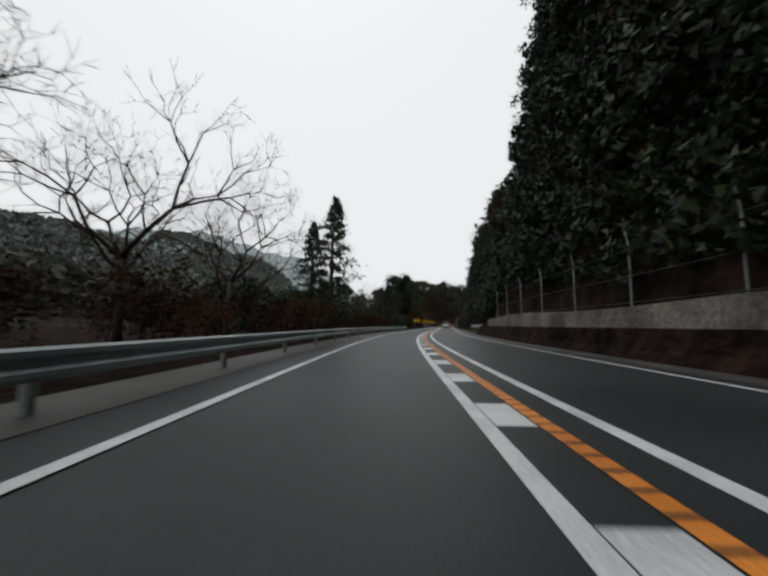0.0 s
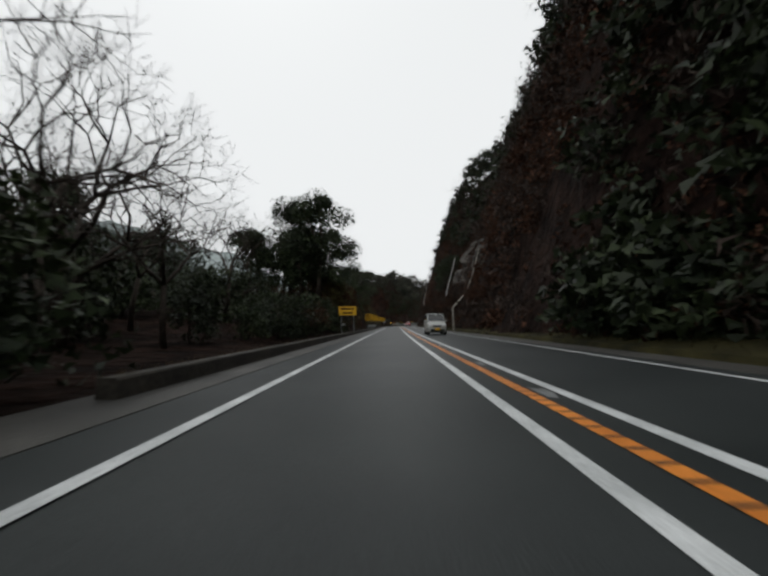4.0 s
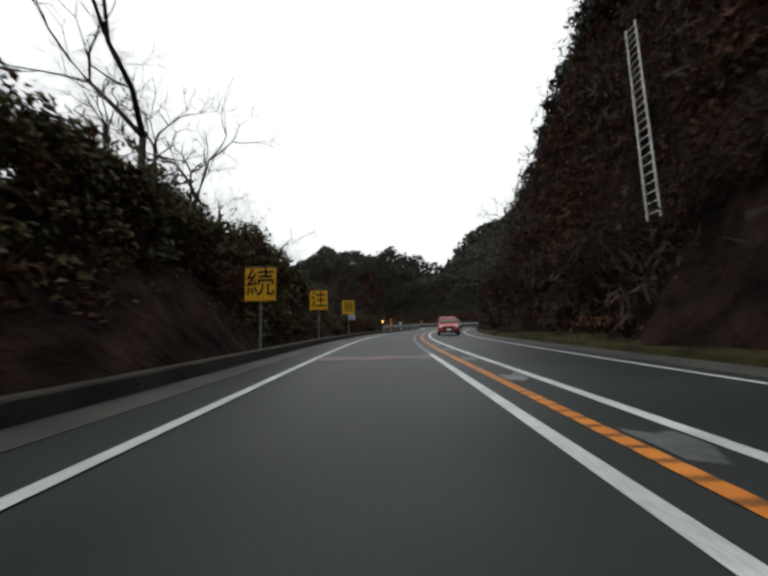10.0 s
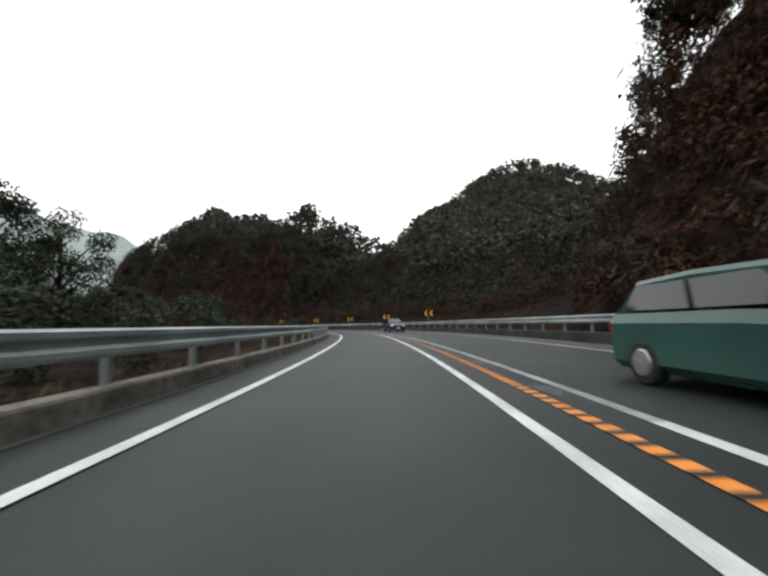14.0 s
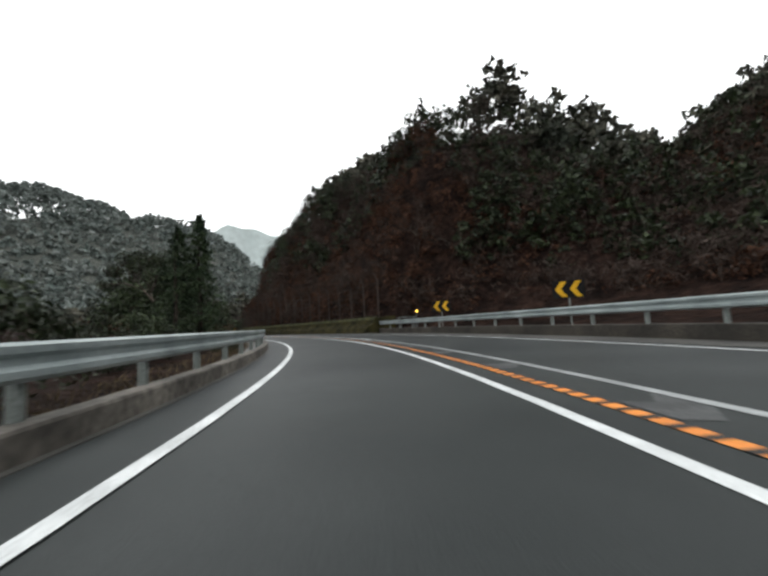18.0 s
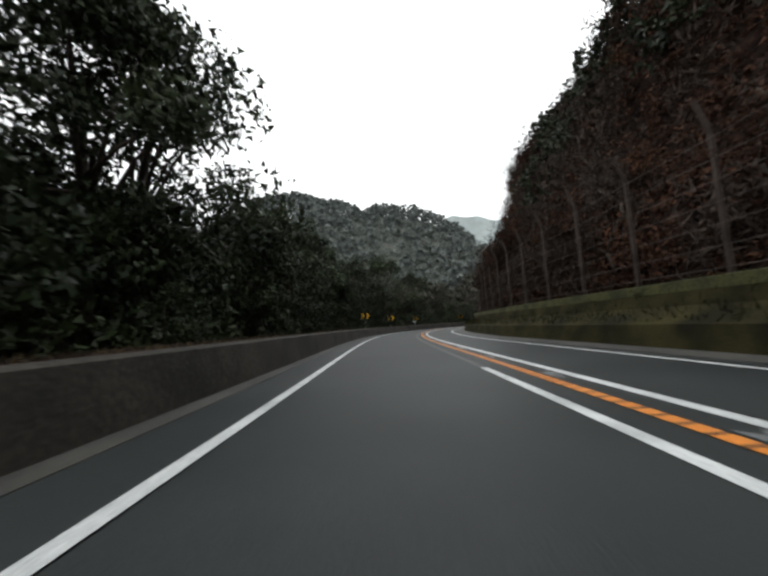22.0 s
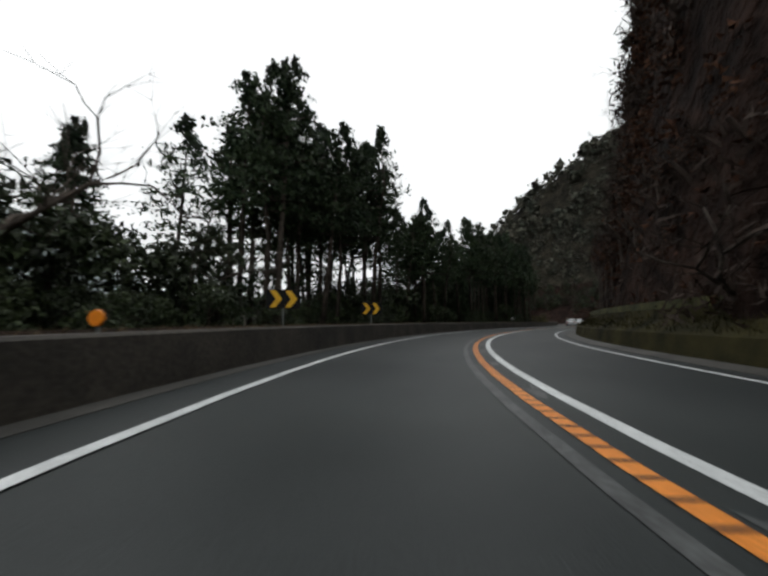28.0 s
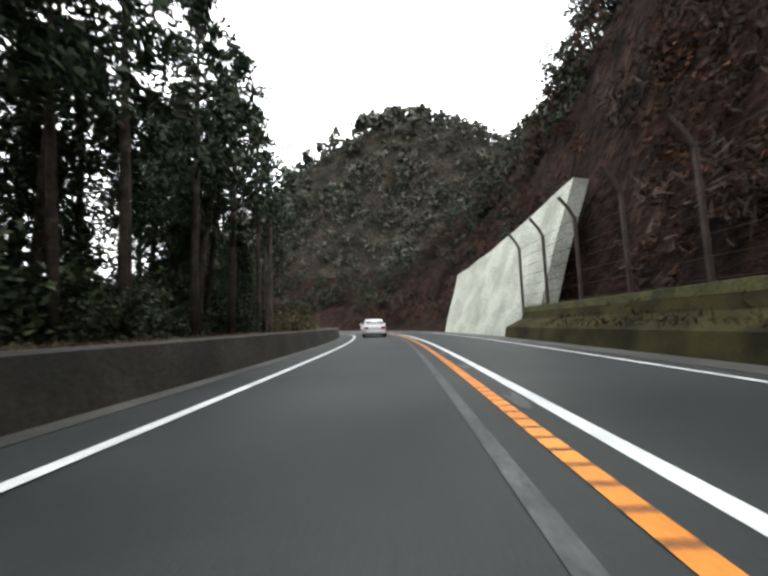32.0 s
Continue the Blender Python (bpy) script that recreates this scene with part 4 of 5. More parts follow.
def belt(count, near, far, right):
    """Places in a belt along the road, on the rising ground."""
    s = rng.uniform(-20, S_END, count)
    d = rng.uniform(near, far, count)
    u = np.where(rng.random(count) < right, table(RIGHT, 1, s) + d, -17 - d)
    p = places(s, u, np.zeros(count))
    ss, uu = nearest(p[:, 0], p[:, 1])
    p[:, 2] = height(ss, uu, p[:, 0], p[:, 1])
    d = np.where(uu < 0, -uu - 17, uu - table(RIGHT, 1, ss))
    return p[(d > near - 0.5) & ((p[:, 2] > 3) | (rng.random(count) < 0.2)) & ((uu > 0) | (ss < station(26.5)) | (p[:, 0] < -100))]


p = belt(3000, 6, 21, 0.9)
half = rng.random(len(p)) < 0.42
joined("hill_woods", p[half], rng.uniform(2.8, 5.2, half.sum()), FINE, LEAF, "dark evergreen woods on the hills above the road")
joined("hill_bare_woods", p[~half], rng.uniform(2.4, 4.6, (~half).sum()), SPRAY, TWIG, "leafless brown woods on the hills above the road")
p = belt(5200, 21, 46, 0.6)
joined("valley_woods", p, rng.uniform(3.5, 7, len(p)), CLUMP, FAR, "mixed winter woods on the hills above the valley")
p = ahead(30000, 40, 400)
east = p[:, 0] > -120
near_hill = east & (p[:, 0] > 20) & (p[:, 0] < 210) & (p[:, 1] > 180) & (p[:, 1] < 480)
THICK = [unit_broad(48, 0.13) for i in range(5)]
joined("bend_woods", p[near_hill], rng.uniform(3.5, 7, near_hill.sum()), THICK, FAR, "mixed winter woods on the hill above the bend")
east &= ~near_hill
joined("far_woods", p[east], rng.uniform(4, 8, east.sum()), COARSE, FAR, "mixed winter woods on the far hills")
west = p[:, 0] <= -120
joined("far_woods_hazed", p[west], rng.uniform(4, 8, west.sum()), COARSE, HAZYWOODS, "grey-green winter woods on the far hills, mist haze in their colour")
s = np.concatenate([rng.uniform(station(9.5), station(12.1), 1500), rng.uniform(station(6.4), station(8.65), 1400)])
u = np.where(rng.random(2900) < 0.8, rng.uniform(-7.8, -5.1, 2900), rng.uniform(-18, -7.5, 2900))
p = places(s, u, np.zeros(2900))
ss, uu = nearest(p[:, 0], p[:, 1])
p[:, 2] = height(ss, uu, p[:, 0], p[:, 1])
half = rng.random(len(p)) < 0.5
joined("slope_brown_scrub", p[half], rng.uniform(0.8, 1.7, half.sum()), DEAD, BROWN, "brown dead-leaved scrub on a low bluff beside the road")
p = p[~half]
joined("slope_scrub", p, rng.uniform(0.8, 1.7, len(p)), DEAD, OLIVE, "yellowish and brown scrub on a low slope")

# brown scrub that hangs over the undercut foot of the cliff and over the top of the rockfall fence
def overhang(t0, t1, per, reach, low, high):
    """Places in a ragged line above the road's edge; reach: how far off the slope's foot, or a function of s."""
    n = int((station(t1) - station(t0)) * per)
    s = rng.uniform(station(t0), station(t1), n)
    u = reach(s) + rng.uniform(-0.5, 0.9, n)
    wave = 0.5 * np.sin(s / 4.1) + 0.4 * np.sin(s / 1.7 + 1)
    return places(s, u, rng.uniform(low, high, n) + wave)


HANG = [unit_broad(170, 0.042) for i in range(4)]
p = np.concatenate([overhang(6.2, 14.0, 5, lambda s: table(RIGHT, 1, s) + 0.4, 2.6, 3.6),
                    overhang(20.3, 32.3, 5, lambda s: line_u(LINE_E, s) + 3.5, 4.4, 5.6)])
half = rng.random(len(p)) < 0.55
joined("overhanging_brown_scrub", p[half], rng.uniform(0.9, 1.8, half.sum()), HANG, BROWN, "brown dead-leaved scrub hanging over the foot of the slope")
joined("overhanging_twigs", p[~half], rng.uniform(1.0, 2.2, (~half).sum()), TWIGS, TWIG, "bare brown twigs hanging over the foot of the slope")

# trees along the crest stand out against the sky
for i in range(48):
    s = rng.uniform(-30, station(34))
    foot, rise, crest = (float(table(RIGHT, k, s)) for k in (1, 2, 3))
    plant("bare", s, foot + rng.uniform(0.45, 1.1) * crest / rise, rng.uniform(3.5, 6), which=2 + i % 3)

# evergreens that overhang the top of the rock face
for s, u, h in ((131, 10.2, 6.5), (134, 10.8, 7.5), (137, 10.6, 6), (128, 11.2, 6)):
    plant("oak", s, u, h)

# thin trunks among the scrub low on the slope
for i in range(36):
    s = rng.uniform(station(20.4), station(32.5))
    foot, rise = float(table(RIGHT, 1, s)), float(table(RIGHT, 2, s))
    plant("bare", s, foot + rng.uniform(0.2, 2.6), rng.uniform(3.5, 6.5), which=2 + i % 3)
for i in range(24):
    s = rng.uniform(station(6.5), station(14))
    plant("bare", s, float(table(RIGHT, 1, s)) + rng.uniform(0.2, 3.5), rng.uniform(3, 5.5), which=2 + i % 3)
plant("olive", station(32) + 25, -5.6, 2.6)
plant("olive", station(32) + 26.5, -5.9, 2.1)
grove("brown", 11.9, 13.4, -9.5, -4.7, 1.2, 2.2, 24)
grove("bush", 11.9, 13.4, -14, -7, 1.6, 2.6, 10)
for d, u, h in ((8.5, -8.2, 13), (11, -9.5, 14), (13.5, -8, 13.5), (18.5, -8.2, 12.5), (14.5, -12.5, 13)):
    plant("cedar", station(30) + d, u, h, which=2 + int(h) % 2)



# ---- rock face above the road ----
def crag(name, s0, s1, z0, z1, out, label, seed):
    """A broken rock face that stands out of the slope."""
    ns, nz = int((s1 - s0) / 0.55), int((z1 - z0) / 0.55)
    verts, keep = [], {}
    for i in range(ns + 1):
        for j in range(nz + 1):
            s, z = s0 + (s1 - s0) * i / ns, z0 + (z1 - z0) * j / nz
            foot, rise = float(table(RIGHT, 1, s)), float(table(RIGHT, 2, s))
            q = Vector((s * 0.22, z * 0.3, seed))
            d = noise.cell(Vector((s * 0.35 + 0.4 * noise.noise(q * 3), z * 0.45, seed))) * 0.9 + noise.fractal(q * 2.2, 0.9, 2.1, 5) * 0.8
            edge = min(i / ns, 1 - i / ns) * 4, min(j / nz, 1 - j / nz) * 4
            fade = min(1.0, edge[0], edge[1]) + 0.5 * noise.noise(q * 1.3)
            verts.append(at(s, foot + z / rise - out - d * 0.8 + (1 - min(1, max(0, fade))) * 2.2, z))
    faces = [(i * (nz + 1) + j, (i + 1) * (nz + 1) + j, (i + 1) * (nz + 1) + j + 1, i * (nz + 1) + j + 1) for i in range(ns) for j in range(nz)]
    ob = poly(name, verts, faces, ROCK)
    return tagged(ob, label, "cliff", kind="structure")


crag("cliff_rock_near", 103.0, 110.0, 6.0, 12.0, 0.9, "patch of bare grey rock in the slope", 11.0)
crag("cliff_rock_face", 109.0, 124.0, 4.2, 14.5, 0.9, "broken grey rock face among brown scrub", 1.0)


# ---- steel ladders on the slope ----
def ladder(s, u, z0, z1, lean, tilt):
    """lean: towards the slope, tilt: along the road, in metres per metre of height."""
    ob = thing("cliff_ladder", "pale steel ladder fixed to the steep slope", "ladder", pose(*at(s, u, z0), 0, 0, facing(s)))
    h = z1 - z0
    for side in (-0.27, 0.27):
        v, f = [], []
        tube(v, f, [(0, side, 0), (lean * h * 0.5, side + tilt * h * 0.5, h * 0.5), (lean * h, side + tilt * h, h)], [0.035] * 3, 6)
        poly("rail", v, f, LADDER, ob)
    v, f = [], []
    tube(v, f, [(0, -0.27, 0), (0, 0.27, 0)], [0.022] * 2, 5)
    first = None
    for z in np.arange(0.2, h, 0.34):
        if first is None:
            first = poly("rung", v, f, LADDER, ob)
            r = first
        else:
            r = new("rung", first.data)
            r.parent = ob
        r.matrix_basis = pose(lean * z, tilt * z, z)
    return ob


ladder(120.0, 8.2, 4.4, 11.5, 0.33, 0.44)
ladder(164.2, 8.3, 3.8, 12.0, 0.2, 0.3)

# the bent pale trunk that leans over the road's edge
v, f = [], []
tube(v, f, [at(101.3, 6.5, -0.1), at(101.2, 6.5, 1.3), at(101.1, 6.45, 2.46), at(102.0, 7.5, 3.5), at(102.8, 8.3, 4.4), at(103.4, 9.0, 5.9), at(103.9, 9.6, 7.6), at(104.2, 10.1, 9.2)],
     [0.12, 0.105, 0.105, 0.09, 0.08, 0.07, 0.055, 0.03], 8)
tagged(poly("bent_tree_trunk", v, f, PALEBARK, smooth=True), "bare pale bent tree trunk leaning from the slope", "tree trunk")


# ---- rockfall fences ----
def rock_fence(s0, s1, off, base, tall, gap, bend, label, material=RUST, wires=7, r=0.075):
    ob = thing("rockfall_fence", label, "fence", Matrix.Identity(4))
    v, f = [], []
    low = tall * 0.8
    tube(v, f, [(0, 0, -0.4), (0, 0, low), (-bend * 0.35, 0, low + (tall - low) * 0.45), (-bend, 0, tall)], [r * 1.1, r * 1.05, r, r * 0.9], 6)
    first = None
    marks = np.arange(s0, s1, gap)
    for s in marks:
        if first is None:
            first = poly("post", v, f, material, ob)
            a = first
        else:
            a = new("post", first.data)
            a.parent = ob
        a.matrix_basis = pose(*at(s, off(s), base), 0, 0, facing(s) + rng.normal(0, 1.5))
    for k in range(wires):
        z = base + 0.3 + (low - 0.4) * k / max(1, wires - 1)
        v, f = [], []
        tube(v, f, [at(s, off(s) - 0.08, z + 0.02 * math.sin(s)) for s in marks], [0.011] * len(marks), 3)
        poly("wire", v, f, material, ob)
    return ob


rock_fence(station(20) + 4.5, station(24.6), lambda s: edge_r(s) + 3.1, 1.5, 4.4, 3.0, 0.3, "row of dark steel rockfall fence posts with wires")
rock_fence(station(24.7), station(28.6), lambda s: edge_r(s) + 3.1, 1.5, 4.4, 3.0, 0.3, "row of dark steel rockfall fence posts with wires")
rock_fence(station(28.7), station(32) + 21, lambda s: edge_r(s) + 3.1, 1.4, 4.6, 3.0, 0.6, "row of bent-topped steel rockfall fence posts with wires")
rock_fence(-24, station(2.0), lambda s: 7.9, 1.35, 2.6, 4.0, 0.1, "row of thin pale fence posts on a retaining wall", POST, 3, 0.03)

# the pale sprayed-concrete slope at the end of the fence
s0, s1 = station(32) + 19, station(32) + 36.5
verts, n = [], 16
for i in range(n + 1):
    a = i / n
    for j in range(9):
        b = j / 8
        s = s0 + (s1 - s0) * a
        rag = 0.06 * math.sin(i * 1.7) + 0.5 * a
        verts.append(at(s, 8.0 + 3.0 * b * (1 - 0.4 * a) + 0.04 * math.sin(i * 1.3 + j), -0.2 + (8.8 - 3.0 * a + rag * 0.5) * b))
for k in range((n + 1) * 9):
    p = verts[k]
    verts.append(p + (at(s0 + 10, 9) - at(s0 + 10, 8)) * 0.9 - Vector((0, 0, 0.1)))
m = (n + 1) * 9
faces = strip_faces(n + 1, 9, False) + [tuple(m + q for q in reversed(t)) for t in strip_faces(n + 1, 9, False)]
ring = [i * 9 for i in range(n + 1)] + [n * 9 + j for j in range(1, 9)] + [i * 9 + 8 for i in range(n - 1, -1, -1)] + [j for j in range(7, 0, -1)]
faces += [(ring[k], ring[(k + 1) % len(ring)], m + ring[(k + 1) % len(ring)], m + ring[k]) for k in range(len(ring))]
tagged(poly("wall_sprayed_slope", verts, faces, PALE), "pale sprayed-concrete slope wall at the end of a fence", "wall", kind="structure")


# ---- signs ----
def lettered(text, size, material, parent, x, z, y=-0.03):
    """Raised characters on a sign's face."""
    cu = bpy.data.curves.new("lettering", "FONT")
    cu.body, cu.size, cu.align_x, cu.align_y, cu.extrude = text, size, "CENTER", "CENTER", 0.002
    tmp = bpy.data.objects.new("lettering", cu)
    scene.collection.objects.link(tmp)
    bpy.context.view_layer.update()
    me = bpy.data.meshes.new_from_object(tmp.evaluated_get(bpy.context.evaluated_depsgraph_get()))
    bpy.data.objects.remove(tmp)
    ob = linked("lettering", me, material, parent)
    ob.matrix_basis = pose(x, y, z, 90, 0, 0)
    return ob


def sign_post(ob, tall, r=0.035, x=0.0, material=POST):
    v, f = [], []
    tube(v, f, [(x, 0.045, -0.4), (x, 0.045, tall), (x, 0.045, tall + 0.015)], [r, r, r * 0.6], 8)
    poly("post", v, f, material, ob)


def plate(ob, w, h, z, material, rim=None, name="board"):
    part(name, box(bmesh.new(), -w / 2, w / 2, -0.012, 0.012, z - h / 2, z + h / 2, 0.008), material, ob)
    if rim:
        for x0, x1, z0, z1 in ((-w / 2, w / 2, z + h / 2 - 0.035, z + h / 2 - 0.01), (-w / 2, w / 2, z - h / 2 + 0.01, z - h / 2 + 0.035)):
            part("border", box(bmesh.new(), x0 + 0.02, x1 - 0.02, -0.018, -0.0125, z0, z1), rim, ob)


def chevron_sign(s, u, z, way, turn=0.0, scale=1.0):
    """Two yellow arrow heads on a post; way: +1 points right."""
    ob = thing("chevron_sign", "yellow double chevron bend sign on a grey post", "road sign", pose(*at(s, u), 0, 0, facing(s) + turn), "bend chevron signs")
    sign_post(ob, z + 0.3)
    part("back_plate", box(bmesh.new(), -0.44 * scale, 0.44 * scale, 0.0, 0.02, z - 0.26 * scale, z + 0.26 * scale, 0.006), BLACK, ob)
    for k in (-0.2, 0.2):
        bm = bmesh.new()
        o = [(-0.16, 0.23), (0.0, 0.23), (0.17, 0.0), (0.0, -0.23), (-0.16, -0.23), (0.0, 0.0)]
        face = [bm.verts.new((way * (a + k) * scale, -0.006, z + b * scale)) for a, b in o]
        side = [bm.verts.new((p.co.x, -0.0005, p.co.z)) for p in face]
        bm.faces.new(face)
        for q in range(6):
            bm.faces.new((face[q], side[q], side[(q + 1) % 6], face[(q + 1) % 6]))
        part("chevron", bm, YELLOW, ob)
    return ob


for s, u, z in ((263.3, 10.9, 2.2), (274.3, 10.4, 2.05), (286.3, 11.0, 2.0), (297.2, 11.1, 2.0), (307.6, 10.3, 1.95)):
    chevron_sign(s, u, z, -1, -28, 1.6)
for s, u, z in ((383.5, -5.3, 2.22), (391.8, -5.0, 1.93), (400.9, -5.8, 1.83), (412, -5.0, 1.85), (423, -5.0, 1.85), (443.5, -5.3, 1.78), (451.9, -4.9, 1.7)):
    chevron_sign(s, u, z, 1, 28, 1.45)


def word_sign(s, u, z, text, w=1.0, h=1.12):
    ob = thing("warning_sign", "square yellow warning board with a black character", "road sign", pose(*at(s, u), 0, 0, facing(s)), "yellow character boards")
    sign_post(ob, z + h / 2, 0.04)
    plate(ob, w, h, z, YELLOW, BLACK)
    lettered(text, 0.95, BLACK, ob, 0, z)
    return ob


for s, u, z, text in ((123.9, -3.9, 2.05, "急"), (132.0, -3.9, 2.2, "カ"), (139.9, -3.8, 2.15, "ー"), (148.2, -3.8, 2.2, "ブ"), (156.7, -3.6, 2.3, "連"), (165.3, -3.6, 2.3, "続"),
                      (174.0, -3.6, 2.38, "注"), (182.9, -3.6, 2.42, "意")):
    sign = word_sign(s, u, z, text)
part("small_plate", box(bmesh.new(), 0.02, 0.52, -0.012, 0.012, 1.42, 1.84, 0.008), SIGNWHITE, sign, "small white plate with blue writing")
for k in range(4):
    part("bar", box(bmesh.new(), 0.08, 0.46 - 0.06 * (k % 2), -0.018, -0.0125, 1.48 + 0.09 * k, 1.52 + 0.09 * k), BLUEINK, sign, "line of blue writing")


def bar_sign(s, u, z, w, h, rows, label, base=YELLOW, ink=BLACK):
    """A board whose small writing cannot be read: rows of bars."""
    ob = thing("notice_board", label, "road sign", pose(*at(s, u), 0, 0, facing(s)))
    for x in (-w * 0.36, w * 0.36) if w > 1.4 else (0,):
        sign_post(ob, z + h / 2 - 0.02, 0.035, x)
    plate(ob, w, h, z, base)
    for i in range(rows):
        zz = z + h * (0.5 - (i + 0.6) / (rows + 0.2))
        k = w * rng.uniform(0.55, 0.8)
        part("bar", box(bmesh.new(), -k / 2, k / 2, -0.018, -0.0125, zz - h * 0.09, zz + h * 0.09), ink, ob)
    return ob


bar_sign(station(5.5) + 10.2, -3.75, 2.13, 1.58, 0.78, 2, "wide yellow notice board on two posts")
bar_sign(station(6.0) + 5.6, -4.6, 0.9, 0.45, 0.22, 1, "small white plate on a short post", SIGNWHITE, POST)
bar_sign(488.5, -4.2, 1.3, 0.42, 0.2, 1, "small white plate on a post", SIGNWHITE, POST)
bar_sign(station(25.5) + 7, -5.2, 1.3, 0.5, 0.24, 1, "small white plate on a post", SIGNWHITE, POST)


def beacon(s, u, z, label):
    ob = thing("warning_beacon", label, "beacon", pose(*at(s, u), 0, 0, facing(s)))
    sign_post(ob, z - 0.1, 0.04)
    part("case", box(bmesh.new(), -0.14, 0.14, -0.03, 0.12, z - 0.16, z + 0.22, 0.02), BLACK, ob)
    bm = bmesh.new()
    bmesh.ops.create_uvsphere(bm, u_segments=12, v_segments=8, radius=0.095)
    bmesh.ops.transform(bm, matrix=pose(0, -0.04, z + 0.02) @ Matrix.Diagonal((1, 0.6, 1, 1)), verts=bm.verts)
    part("lamp", bm, BEACON, ob, "glowing amber lens")
    return ob


BEACON = glow("beacon_amber", (1.0, 0.55, 0.06), 6.0)
beacon(198.4, -3.6, 1.3, "amber flashing beacon lit on a post")
beacon(312.2, 10.8, 1.8, "amber flashing beacon lit on a post")
DELIN = mat("reflector_orange", (0.72, 0.20, 0.015), (0.85, 0.27, 0.02), 0.35, 0.3, 20, 0.02, fine_mix=0.15)


def marker(s, u, tall, w, material, label):
    ob = thing("marker_post", label, "marker post", pose(*at(s, u), 0, 0, facing(s)))
    part("post", box(bmesh.new(), -w / 2, w / 2, -0.03, 0.03, -0.3, tall, 0.012), material, ob)
    part("band", box(bmesh.new(), -w / 2 - 0.004, w / 2 + 0.004, -0.034, 0.034, tall * 0.78, tall * 0.84), SIGNWHITE if material is SIGNWHITE else RUST, ob)
    return ob


marker(station(12.0) + 17.4, -3.65, 1.75, 0.26, DELIN, "orange marker post beside the road")
marker(station(13.0) + 9.0, -3.9, 1.42, 0.25, SIGNWHITE, "white marker post behind a guardrail")
for s, u, z in ((station(28.0) + 4.9, -4.0, 0.95),):
    ob = thing("round_reflector", "round orange reflector on a thin post", "reflector", pose(*at(s, u), 0, 0, facing(s)))
    sign_post(ob, z, 0.02)
    bm = bmesh.new()
    bmesh.ops.create_cone(bm, cap_ends=True, segments=16, radius1=0.13, radius2=0.12, depth=0.04)
    bmesh.ops.transform(bm, matrix=pose(0, 0, z, 90, 0, 0), verts=bm.verts)
    part("disc", bm, DELIN, ob)
# utility pole near the end, and the pipe frames by the far guardrail
ob = thing("utility_pole", "slim brown utility pole beside the trees", "pole", pose(*at(station(32) + 18, -5.3)))
v, f = [], []
tube(v, f, [(0, 0, -0.4), (0, 0, 3.2), (0.02, 0, 6.4)], [0.11, 0.1, 0.085], 10)
poly("shaft", v, f, BARK, ob)
for s, u in ((station(13.0) + 22, 9.6), (station(19.0) + 16.5, 9.9)):
    ob = thing("pipe_barrier", "grey steel pipe barrier at the guardrail's end", "barrier", pose(*at(s, u, 0.1), 0, 0, facing(s)))
    for x in (0, 1.6):
        v, f = [], []
        tube(v, f, [(x, 0, -0.3), (x, 0, 1.3)], [0.04, 0.04], 8)
        poly("post", v, f, POST, ob)
    for z in (0.7, 1.25):
        v, f = [], []
        tube(v, f, [(-0.1, -0.05, z), (1.7, -0.05, z)], [0.032, 0.032], 8)
        poly("rail", v, f, POST, ob)

# ---- vehicles ----
GLASS = mat("car_glass", (0.010, 0.012, 0.014), (0.022, 0.025, 0.028), 0.06, 1.0, 5, 0.0, spec=0.7, fine_mix=0.1)
TYRE = mat("tyre_rubber", (0.012, 0.012, 0.012), (0.024, 0.024, 0.024), 0.8, 0.3, 30, 0.2)
RIM = mat("wheel_rim", (0.25, 0.26, 0.27), (0.42, 0.43, 0.44), 0.35, 0.3, 20, 0.0, metal=0.6)
TRIM = mat("black_trim", (0.012, 0.012, 0.012), (0.025, 0.025, 0.025), 0.5, 0.4, 20, 0.0)
TAIL = mat("tail_lamp_red", (0.22, 0.008, 0.008), (0.34, 0.015, 0.012), 0.2, 0.4, 20, 0.0)
HEAD = mat("head_lamp_clear", (0.62, 0.64, 0.66), (0.78, 0.80, 0.82), 0.12, 0.4, 20, 0.0)


def loft(sections, closed_ends=True):
    """A closed skin through rings of equal count."""
    v = [p for ring in sections for p in ring]
    return v, strip_faces(len(sections), len(sections[0]), True)


